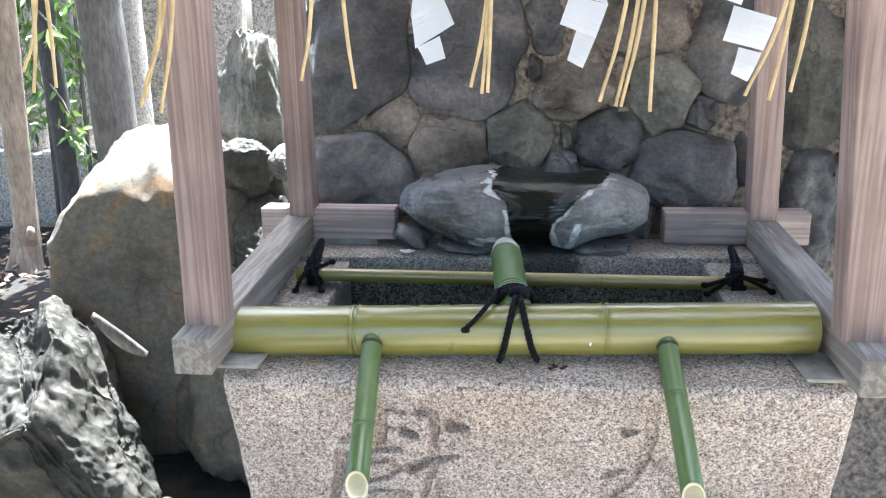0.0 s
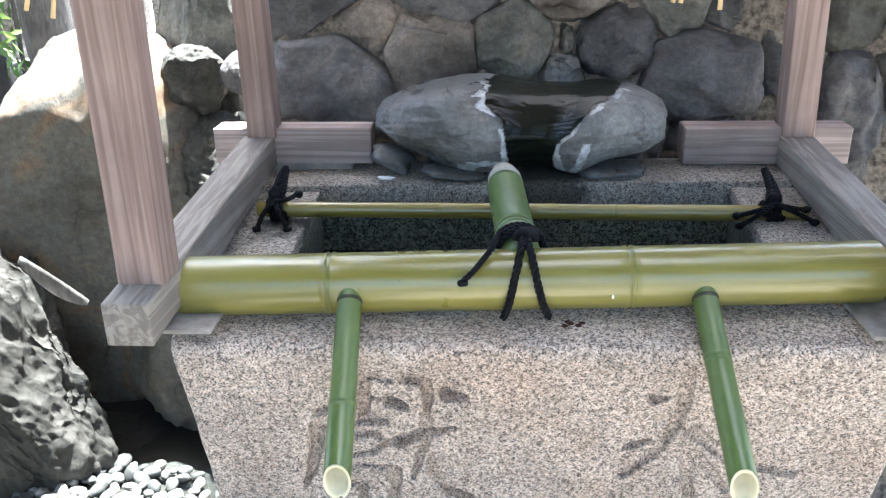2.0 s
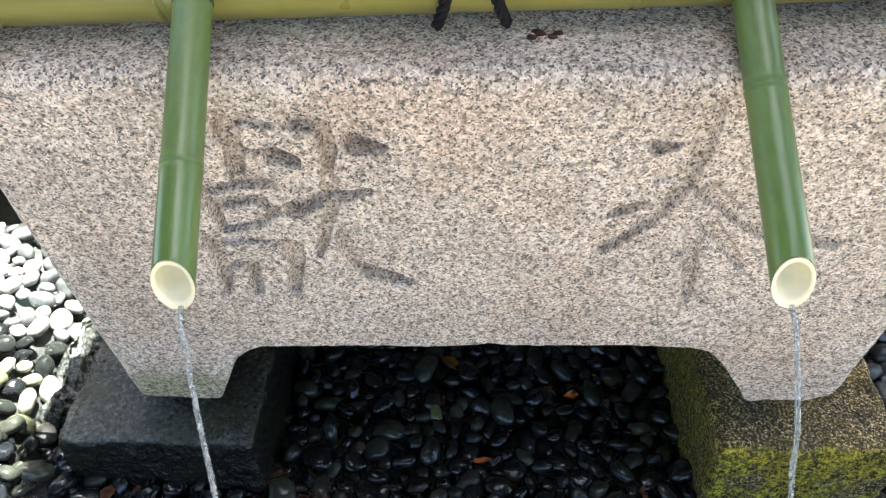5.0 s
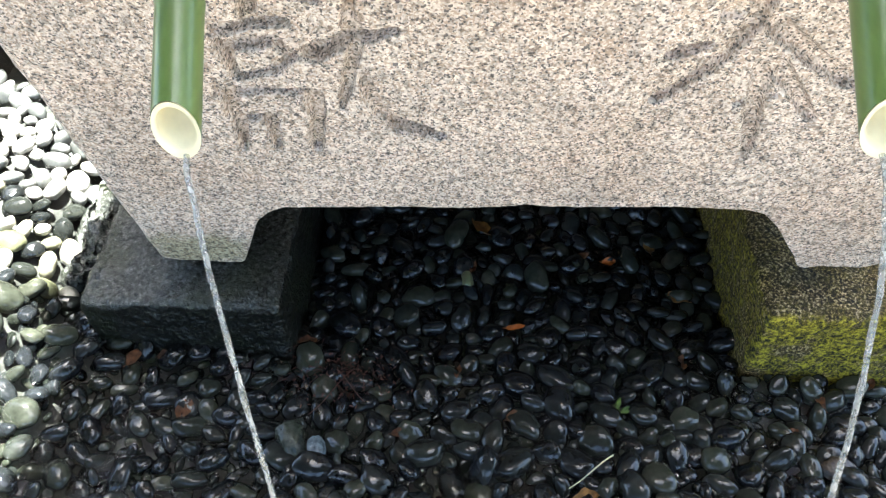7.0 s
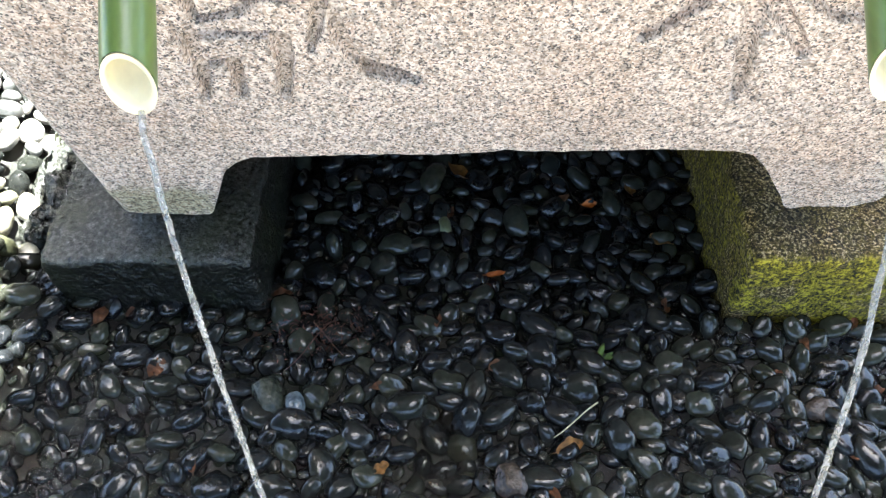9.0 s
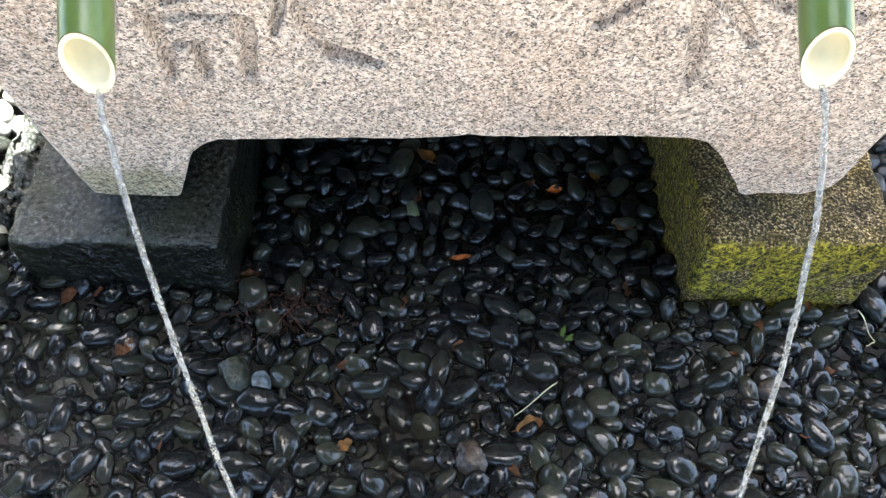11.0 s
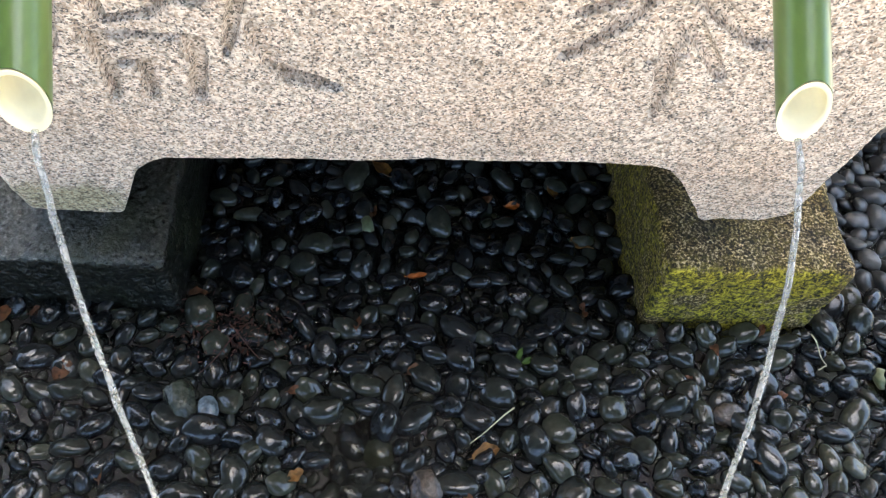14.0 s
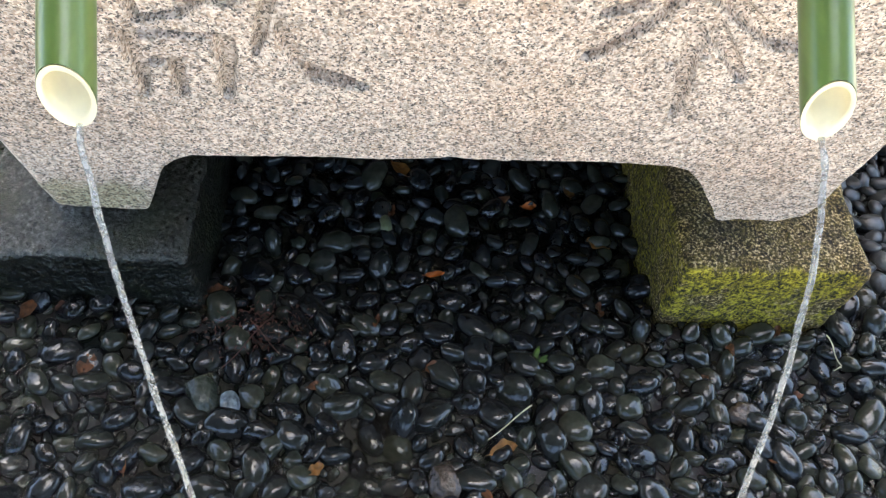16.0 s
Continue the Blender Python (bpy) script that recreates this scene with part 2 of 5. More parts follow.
M_bark_light = bark_mat("tan_bark", (0.20, 0.155, 0.115), (0.36, 0.29, 0.225))
M_bark_dark = bark_mat("dark_bark", (0.035, 0.037, 0.04), (0.08, 0.082, 0.085))
M_fence = granite("fence_granite", (0.52, 0.50, 0.46), (0.42, 0.39, 0.35), (0.2, 0.19, 0.18), 220)
M_leaf_dead = plain("dead_leaf", (0.075, 0.028, 0.009), 0.6, 0.65, 110, spec=0.25, bumpy=0.8)
M_leaf_orange = plain("orange_leaf", (0.42, 0.11, 0.016), 0.5, 0.35, 80, spec=0.3, bumpy=0.5)
M_leaf_tan = plain("tan_leaf", (0.15, 0.068, 0.013), 0.5, 0.55, 110, spec=0.3, bumpy=0.8)
M_leaf_small = plain("small_green_leaf", (0.06, 0.11, 0.014), 0.5, 0.4, 110, spec=0.3)
M_litter = plain("leaf_litter", (0.06, 0.022, 0.014), 0.6, 0.6, 90, spec=0.3)
M_litter_dry = plain("dry_litter", (0.16, 0.10, 0.06), 0.8, 0.6, 20)
# pale blue stands in for the sky reflected on a dark wet pebble
M_glint_stone = plain("glint_wet_stone", (0.12, 0.155, 0.18), 0.05, 0.6, 90, bumpy=0.8)
M_grey_stone = plain("grey_wet_stone", (0.036, 0.042, 0.031), 0.22, 0.5, 120, bumpy=0.8)
M_brown_stone = plain("brown_wet_stone", (0.040, 0.030, 0.023), 0.16, 0.5, 120, bumpy=0.8)
M_green_stone = plain("green_wet_stone", (0.15, 0.17, 0.09), 0.3, 0.3, 90)
M_twig = plain("pale_twig", (0.5, 0.45, 0.28), 0.6)

m, t, b = material("moss_granite", 0.85)
v = coords(t)
geo = t.nodes.new("ShaderNodeNewGeometry")
sep = t.nodes.new("ShaderNodeSeparateXYZ")
t.links.new(geo.outputs["Normal"], sep.inputs[0])
moss_n = ramp(t, mix(t, 0.5, noise_tex(t, v, 40, 6, 0.7), noise_tex(t, v, 11, 3, 0.6)), [(0.42, grey(0.05)), (0.51, grey(1))])
stone_col = ramp(t, noise_tex(t, v, 230, 3, 0.65), [(0.42, (0.012, 0.009, 0.004)), (0.48, (0.07, 0.052, 0.024)), (0.55, (0.15, 0.118, 0.062)), (0.63, (0.52, 0.45, 0.33))])
stone_col = mix(t, 1.0, stone_col, (1.35, 1.2, 0.92), "MULTIPLY")
stone_col = mix(t, 1.0, stone_col, ramp(t, noise_tex(t, v, 24, 4, 0.65), [(0.36, grey(0.45)), (0.52, grey(1.0)), (0.66, grey(1.5))]), "MULTIPLY")
stone_col = mix(t, ramp(t, noise_tex(t, v, 14, 5), [(0.46, grey(0)), (0.62, grey(0.6))]), stone_col, mix(t, 1.0, stone_col, (0.75, 0.66, 0.22), "MULTIPLY"))
mossc = ramp(t, mix(t, 0.45, noise_tex(t, v, 210, 3, 0.65), noise_tex(t, v, 85, 3, 0.6)), [(0.40, (0.010, 0.009, 0.002)), (0.46, (0.09, 0.078, 0.006)), (0.52, (0.27, 0.22, 0.014)), (0.60, (0.60, 0.50, 0.04))])
neg = t.nodes.new("ShaderNodeMath")
neg.operation = "MULTIPLY"
neg.inputs[1].default_value = -1.0
inner = t.nodes.new("ShaderNodeMath")
inner.operation = "MULTIPLY_ADD"
inner.inputs[1].default_value = 0.55
t.links.new(sep.outputs["X"], inner.inputs[0])
t.links.new(sep.outputs["Y"], inner.inputs[2])
t.links.new(inner.outputs[0], neg.inputs[0])
fac = mix(t, 1.0, moss_n, ramp(t, neg.outputs[0], [(0.35, grey(0.12)), (0.75, grey(1))]), "MULTIPLY")
M_moss_block = m
t.links.new(mix(t, fac, stone_col, mossc), b.inputs["Base Color"])
bump(t, b, mix(t, 0.5, noise_tex(t, v, 210, 4, 0.7), noise_tex(t, v, 85, 4, 0.7)), 1.0, 0.010)

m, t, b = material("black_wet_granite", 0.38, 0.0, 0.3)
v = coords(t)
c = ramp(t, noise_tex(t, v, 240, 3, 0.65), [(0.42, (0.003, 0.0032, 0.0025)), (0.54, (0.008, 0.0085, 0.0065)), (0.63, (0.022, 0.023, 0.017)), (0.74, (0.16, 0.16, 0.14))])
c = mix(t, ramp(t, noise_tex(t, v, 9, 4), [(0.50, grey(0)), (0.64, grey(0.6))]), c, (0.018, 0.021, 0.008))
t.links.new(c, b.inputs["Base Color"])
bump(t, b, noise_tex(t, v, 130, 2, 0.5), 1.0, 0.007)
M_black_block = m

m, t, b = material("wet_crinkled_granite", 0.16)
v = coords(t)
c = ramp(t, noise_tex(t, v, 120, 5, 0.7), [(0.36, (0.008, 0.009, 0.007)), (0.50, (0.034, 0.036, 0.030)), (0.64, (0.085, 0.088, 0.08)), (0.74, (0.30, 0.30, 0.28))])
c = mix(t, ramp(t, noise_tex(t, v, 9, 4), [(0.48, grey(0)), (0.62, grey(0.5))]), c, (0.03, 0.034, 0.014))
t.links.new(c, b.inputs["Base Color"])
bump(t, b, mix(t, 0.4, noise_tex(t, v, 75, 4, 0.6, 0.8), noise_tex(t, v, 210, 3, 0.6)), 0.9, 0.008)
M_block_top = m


def pebble_mat(name, rnd, dry, stops=None):
    """Dark stone, slightly uneven and glossy when wet; pieces of their own have a unit-sized mesh."""
    m, t, b = material(name, 0.4)
    own = rnd is object_random
    unit = 0.026 if own else 1.0
    v = coords(t)
    if stops:
        col = ramp(t, rnd(t), stops)
    elif dry:
        col = ramp(t, rnd(t), [(0.0, (0.05, 0.053, 0.05)), (0.5, (0.14, 0.14, 0.13)), (1.0, (0.29, 0.275, 0.245))])
    else:
        col = ramp(t, rnd(t), [(0.0, (0.0090, 0.0102, 0.0115)), (0.45, (0.0125, 0.0142, 0.0150)), (0.72, (0.0180, 0.0200, 0.0172)), (0.93, (0.025, 0.0275, 0.020)), (1.0, (0.036, 0.038, 0.028))])
    n = noise_tex(t, v, 55 * unit, 5, 0.65)
    col = mix(t, 1.0, col, ramp(t, n, [(0.3, grey(0.6)), (0.72, grey(1.5))]), "MULTIPLY")
    t.links.new(col, b.inputs["Base Color"])
    b.inputs["IOR"].default_value = 1.5 if dry else 1.43
    if not dry:
        t.links.new(ramp(t, n, [(0.40, grey(0.012)), (0.66, grey(0.09))]), b.inputs["Roughness"])
    bump(t, b, mix(t, 0.25, noise_tex(t, v, 62 * unit, 2, 0.5, 0.5), noise_tex(t, v, 190 * unit, 3, 0.6)), 0.42, 0.003)
    return m


M_pebble = pebble_mat("wet_pebble", object_random, False)
M_pebbles = pebble_mat("wet_pebbles", island_random, False)
M_pebbles_dry = pebble_mat("dry_pebbles", island_random, True)
M_pebbles_mixed = pebble_mat("algae_pebbles", island_random, False, [(0.0, (0.009, 0.010, 0.010)), (0.38, (0.018, 0.020, 0.016)), (0.5, (0.07, 0.072, 0.038)), (0.75, (0.19, 0.18, 0.13)), (1.0, (0.40, 0.38, 0.33))])
M_pebbles_damp = pebble_mat("damp_pebbles", island_random, True)
M_pebbles_damp.node_tree.nodes["Principled BSDF"].inputs["Roughness"].default_value = 0.38
for node in M_pebbles_damp.node_tree.nodes:
    if node.type == "VALTORGB" and len(node.color_ramp.elements) == 3:
        for el, c in zip(node.color_ramp.elements, (0.010, 0.024, 0.06)):
            el.color = (c, c * 1.02, c, 1)

m, t, b = material("water", 0.25)
b.inputs["Base Color"].default_value = (0.43, 0.43, 0.42, 1)
clear = t.nodes.new("ShaderNodeBsdfTransparent")
clear.inputs["Color"].default_value = (0.90, 0.92, 0.92, 1)
both = t.nodes.new("ShaderNodeMixShader")
streaks = noise_tex(t, coords(t, (1, 1, 0.3)), 170, 3, 0.6)
t.links.new(ramp(t, streaks, [(0.36, grey(0.24)), (0.50, grey(0.38)), (0.66, grey(0.62))]), both.inputs[0])
bump(t, b, streaks, 0.35, 0.003)
t.links.new(clear.outputs[0], both.inputs[1])
t.links.new(b.outputs[0], both.inputs[2])
t.links.new(both.outputs[0], t.nodes["Material Output"].inputs["Surface"])
M_water = m
m, t, b = material("dark_water", 0.2)
b.inputs["Base Color"].default_value = (0.010, 0.013, 0.009, 1)
b.inputs["IOR"].default_value = 1.33
bump(t, b, noise_tex(t, coords(t), 55, 4, 0.6), 0.55, 0.006)
M_dark_water = m
m, t, b = material("shallow_water", 0.03)
clear = t.nodes.new("ShaderNodeBsdfTransparent")
clear.inputs["Color"].default_value = (0.93, 0.95, 0.92, 1)
gloss = t.nodes.new("ShaderNodeBsdfGlossy")
gloss.inputs["Roughness"].default_value = 0.03
fres = t.nodes.new("ShaderNodeFresnel")
fres.inputs["IOR"].default_value = 1.33
both = t.nodes.new("ShaderNodeMixShader")
rip = t.nodes.new("ShaderNodeBump")
rip.inputs["Strength"].default_value, rip.inputs["Distance"].default_value = 0.55, 0.006
t.links.new(noise_tex(t, coords(t), 70, 4, 0.6, 0.6), rip.inputs["Height"])
t.links.new(rip.outputs[0], gloss.inputs["Normal"])
t.links.new(rip.outputs[0], fres.inputs["Normal"])
t.links.new(fres.outputs[0], both.inputs[0])
t.links.new(clear.outputs[0], both.inputs[1])
t.links.new(gloss.outputs[0], both.inputs[2])
t.links.new(both.outputs[0], t.nodes["Material Output"].inputs["Surface"])
M_shallow = m
m, t, b = material("leaf_green", 0.45)
c = ramp(t, island_random(t), [(0.0, (0.06, 0.13, 0.02)), (0.6, (0.14, 0.27, 0.05)), (1.0, (0.25, 0.36, 0.08))])
t.links.new(c, b.inputs["Base Color"])
b.inputs["Subsurface Weight"].default_value = 0.0
M_leaf = m

m, t, b = material("leaf_dark", 0.5)
c = ramp(t, island_random(t), [(0.0, (0.02, 0.04, 0.012)), (0.6, (0.04, 0.07, 0.02)), (1.0, (0.07, 0.10, 0.03))])
t.links.new(c, b.inputs["Base Color"])
M_leaf_dark = m

# ---- building helpers ----
BASE = {}


def to_mesh(name, bm, mat, smooth=True):
    me = bpy.data.meshes.new(name)
    bm.to_mesh(me)
    bm.free()
    me.materials.append(mat)
    if smooth:
        me.polygons.foreach_set("use_smooth", [True] * len(me.polygons))
    return me


def thing(name, base, label, category, group="", kind=""):
    ob = new(name)
    ob.empty_display_size = 0.05
    ob.location = base
    BASE[ob] = Vector(base)
    return tagged(ob, label, category, group, kind)


def part(name, bm, mat, parent, label="", smooth=True):
    me = to_mesh(name, bm, mat, smooth)
    me.transform(Matrix.Translation(-BASE[parent]))
    ob = new(name, me)
    ob.parent = parent
    BASE[ob] = BASE[parent]
    return tagged(ob, label)


def solo(name, bm, mat, base, label, category, group="", kind="", smooth=True):
    me = to_mesh(name, bm, mat, smooth)
    me.transform(Matrix.Translation(-Vector(base)))
    ob = new(name, me)
    ob.location = base
    BASE[ob] = Vector(base)
    return tagged(ob, label, category, group, kind)


def box(x0, x1, y0, y1, z0, z1, bevel=0.004, wobble=0.0, seed=0.0, cuts=0):
    bm = bmesh.new()
    bmesh.ops.create_cube(bm, size=1)
    for v in bm.verts:
        v.co = Vector(((x0 + x1) / 2 + v.co.x * (x1 - x0), (y0 + y1) / 2 + v.co.y * (y1 - y0), (z0 + z1) / 2 + v.co.z * (z1 - z0)))
    if bevel:
        bmesh.ops.bevel(bm, geom=bm.edges[:], offset=bevel, segments=2, profile=0.6, affect="EDGES")
    if cuts:
        bmesh.ops.subdivide_edges(bm, edges=bm.edges[:], cuts=cuts, use_grid_fill=True)
    if wobble:
        for v in bm.verts:
            v.co += Vector([noise.noise(v.co * 14 + Vector((seed + k * 9, 0, k * 5))) for k in range(3)]) * wobble
    return bm


def tube(path, radius, seg=20, caps=True, twist=0.0):
    """A tube along a list of points; radius: a number or one for each point."""
    pts = [Vector(p) for p in path]
    bm = bmesh.new()
    rings = []
    up = Vector((0, 0, 1))
    t0 = (pts[1] - pts[0]).normalized()
    side = t0.cross(up if abs(t0.z) < 0.9 else Vector((1, 0, 0))).normalized()
    for i, p in enumerate(pts):
        tan = (pts[min(i + 1, len(pts) - 1)] - pts[max(i - 1, 0)]).normalized()
        side = (side - tan * side.dot(tan)).normalized()
        nrm = tan.cross(side)
        r = radius[i] if hasattr(radius, "__len__") else radius
        rings.append([bm.verts.new(p + (side * math.cos(a) + nrm * math.sin(a)) * r) for a in (2 * math.pi * k / seg for k in range(seg))])
    for a, c in zip(rings, rings[1:]):
        for k in range(seg):
            bm.faces.new((a[k], a[(k + 1) % seg], c[(k + 1) % seg], c[k]))
    if caps:
        bm.faces.new(rings[0][::-1])
        bm.faces.new(rings[-1])
    bmesh.ops.recalc_face_normals(bm, faces=bm.faces[:])
    return bm


def join(*bms):
    out = bmesh.new()
    for b in bms:
        me = bpy.data.meshes.new("tmp")
        b.to_mesh(me)
        b.free()
        out.from_mesh(me)
        bpy.data.meshes.remove(me)
    return out


def curve_points(ctrl, n=24):
    """A smooth run of points through the control points."""
    c = [Vector(p) for p in ctrl]
    c = [c[0] * 2 - c[1], *c, c[-1] * 2 - c[-2]]
    out = []
    for i in range(1, len(c) - 2):
        for k in range(n):
            u = k / n
            p0, p1, p2, p3 = c[i - 1:i + 3]
            out.append(0.5 * ((2 * p1) + (p2 - p0) * u + (2 * p0 - 5 * p1 + 4 * p2 - p3) * u * u + (3 * p1 - p0 - 3 * p2 + p3) * u ** 3))
    out.append(c[-2])
    return out


def cord(ctrl, r=0.006, pitch=0.03, n=14):
    """A laid cord of three strands along the control points."""
    pts = curve_points(ctrl, n)
    out, dist = [], [0.0]
    for a, c in zip(pts, pts[1:]):
        dist.append(dist[-1] + (c - a).length)
    steps = max(8, int(dist[-1] / 0.003))
    fine, j = [], 0
    for k in range(steps + 1):
        d = dist[-1] * k / steps
        while j < len(dist) - 2 and dist[j + 1] < d:
            j += 1
        u = (d - dist[j]) / max(1e-9, dist[j + 1] - dist[j])
        fine.append((pts[j].lerp(pts[j + 1], u), d))
    for s in range(3):
        path = []
        for k, (p, d) in enumerate(fine):
            tan = (fine[min(k + 1, steps)][0] - fine[max(k - 1, 0)][0]).normalized()
            a = tan.cross(Vector((0.31, 0.52, 0.79))).normalized()
            c = tan.cross(a)
            w = 2 * math.pi * (d / pitch + s / 3)
            path.append(p + (a * math.cos(w) + c * math.sin(w)) * r * 0.52)
        out.append(tube(path, r * 0.58, 6))
    return join(*out)


def stone(centre, size, seed, sub=4, rough=0.10, cuts=5, flat=0.75, turn=0.0, power=2.6, faces=()):
    """A boulder: a rounded block with uneven swells, some split faces and small lumps."""
    rnd = random.Random(seed)
    bm = bmesh.new()
    bmesh.ops.create_icosphere(bm, subdivisions=sub, radius=1)
    off = Vector((rnd.uniform(-50, 50), rnd.uniform(-50, 50), rnd.uniform(-50, 50)))
    planes = []
    for _ in range(cuts):
        n = Vector((rnd.gauss(0, 1), rnd.gauss(0, 1), rnd.gauss(0, 1))).normalized()
        planes.append((n, rnd.uniform(flat - 0.12, flat + 0.14)))
    planes += [(Vector(n).normalized(), o) for n, o in faces]
    rot = Matrix.Rotation(turn, 3, "Y")
    for v in bm.verts:
        d = v.co.normalized()
        k = (abs(d.x) ** power + abs(d.y) ** power + abs(d.z) ** power) ** (-1 / power)
        p = d * k
        for n, o in planes:
            h = p.dot(n) - o
            if h > 0:
                p -= n * h * 0.85
        f = 1 + rough * noise.noise(d * 1.7 + off) + 0.5 * rough * noise.noise(d * 4.1 + off * 2) + 0.30 * rough * noise.noise(d * 10 + off) + 0.16 * rough * noise.noise(d * 24 + off)
        p = p * f
        p = Vector((p.x * size[0], p.y * size[1], p.z * size[2]))
        v.co = rot @ p + Vector(centre)
    return bm


def crag(bm, amount, seed, scale=1.0):
    """Sharp ridges, ledges and pits on a stone."""
    bm.normal_update()
    off = Vector((seed, 0, seed))
    move = []
    for v in bm.verts:
        p = v.co * scale + off
        cell = noise.voronoi(p * 3.8)[0]
        fine = noise.voronoi(p * 12)[0]
        h = 1.0 * min(cell[1] - cell[0], 0.35) + 0.14 * min(fine[1] - fine[0], 0.3) + 0.40 * noise.noise(p * 6) + 0.12 * noise.noise(p * 20) + 0.08 * noise.noise(p * 60) - 0.35
        move.append(v.normal * h * amount)
    for v, d in zip(bm.verts, move):
        v.co += d
    return bm


def ground_z(x, y):
    yy = min(max(y, -0.55), 0.9)
    z = -0.05 * min(max(x, -1.2), 1.2) - 0.15 * min(yy, 0.1) - 0.02 * max(yy - 0.1, 0)
    s = min(max((-0.6 - x) / 0.35, 0), 1)
    z += 0.14 * s * s * (3 - 2 * s)
    if x > 0.36 or x < -0.30:
        z += (0.032 if x > 0 else 0.022) * math.exp(-((y - 0.035) / 0.05) ** 2) * min(1, (abs(x - 0.03) - 0.33) / 0.05)
    s = min(max((y - 0.8) / 0.8, 0), 1)
    return z + 0.35 * s * s * (3 - 2 * s)


# ---- ground ----
bm = bmesh.new()
xs = sorted({-400, -80, -20, -8, *[round(-3 + 0.1 * i, 3) for i in range(61)], 8, 20, 80, 400})
ys = sorted({-400, -80, -20, -8, *[round(-3 + 0.1 * i, 3) for i in range(71)], 8, 20, 80, 400})
gv = [[bm.verts.new((x, y, ground_z(x, y) - 0.03 + 0.01 * noise.noise(Vector((x * 3, y * 3, 0))))) for x in xs] for y in ys]
for j in range(len(ys) - 1):
    for i in range(len(xs) - 1):
        bm.faces.new((gv[j][i], gv[j][i + 1], gv[j + 1][i + 1], gv[j + 1][i]))
solo("ground", bm, M_ground, (0, 0, 0), "sandy shrine yard ground", "ground", kind="structure")

bm = bmesh.new()
sv = [[bm.verts.new((x, y, ground_z(x, y) - 0.02 - 0.06 * max(0, 1 - (y - 0.3) / 0.12 - 0.8 * noise.noise(Vector((x * 4, y * 4, 9)))) + 0.012 * noise.noise(Vector((x * 3, y * 3, 0))) + 0.02 * noise.noise(Vector((x * 8, y * 8, 4))))) for x in np.linspace(-5, -0.62, 90)] for y in np.linspace(0.3, 3.2, 60)]
for a, c in zip(sv, sv[1:]):
    for k in range(89):
        bm.faces.new((a[k], a[k + 1], c[k + 1], c[k]))
solo("garden_soil", bm, M_garden, (0, 0, 0), "dark garden soil strewn with leaf litter, darkened further for shade", "soil", kind="structure")

rnd = random.Random(61)
lv, lf = [], []
for _ in range(900):
    x, y = rnd.uniform(-3.6, -1.2), rnd.uniform(1.3, 2.7)
    a, q = rnd.uniform(0, 6.28), rnd.uniform(0.015, 0.035)
    z = ground_z(x, y) + 0.004 + rnd.uniform(0, 0.012)
    base = len(lv)
    for u, w in ((-1, 0), (0, 0.45), (1, 0), (0, -0.45)):
        lv.append((x + q * (u * math.cos(a) - w * math.sin(a)), y + q * (u * math.sin(a) + w * math.cos(a)), z + rnd.uniform(0, 0.01)))
    lf.append((base, base + 1, base + 2, base + 3))
me = bpy.data.meshes.new("leaf_litter")
me.from_pydata(lv, [], lf)
me.materials.append(M_litter_dry)
tagged(new("leaf_litter", me), "dry brown and tan leaves scattered on the soil", "leaf litter", kind="stuff")

# ---- stone trough ----
RIM = 0.872


def rim_z(x, y):
    """Height of the trough's rim, which rises a little to the back."""
    return RIM + 0.0115 * x + 0.12 * min(max(y, 0), 0.6)


def on_rim(bm):
    """Lifts a level piece on to the rim's slope."""
    for v in bm.verts:
        v.co.z += rim_z(v.co.x, v.co.y) - RIM
    return bm


def lerp_table(tab, z):
    for (z0, a), (z1, c) in zip(tab, tab[1:]):
        if z <= z1:
            u = (z - z0) / (z1 - z0)
            return a + (c - a) * max(0, u)
    return tab[-1][1]


LEFT_EDGE = [(0.2, -0.556), (0.3, -0.560), (0.36, -0.567), (0.55, -0.575), (0.70, -0.584), (0.87, -0.598)]
RIGHT_EDGE = [(0.2, 0.585), (0.26, 0.600), (0.35, 0.603), (0.45, 0.608), (0.63, 0.620), (0.74, 0.627), (0.88, 0.632)]


def arch(x):
    """Height of the trough's lower edge: two feet and the flat arch between them."""
    foot = [(-0.563, 0.218), (-0.544, 0.206), (-0.503, 0.200), (-0.417, 0.203), (-0.409, 0.212), (-0.379, 0.282), (-0.361, 0.321), (-0.336, 0.346), (-0.31, 0.359), (-0.277, 0.364),
            (0.291, 0.375), (0.329, 0.374), (0.358, 0.366), (0.386, 0.332), (0.426, 0.268), (0.457, 0.226), (0.47, 0.218), (0.553, 0.222), (0.581, 0.24), (0.598, 0.262)]
    return lerp_table(foot, x) + 0.003 * noise.noise(Vector((x * 25, 0, 3))) + 0.006 * max(0, 1 - abs(x - 0.035) / 0.025)


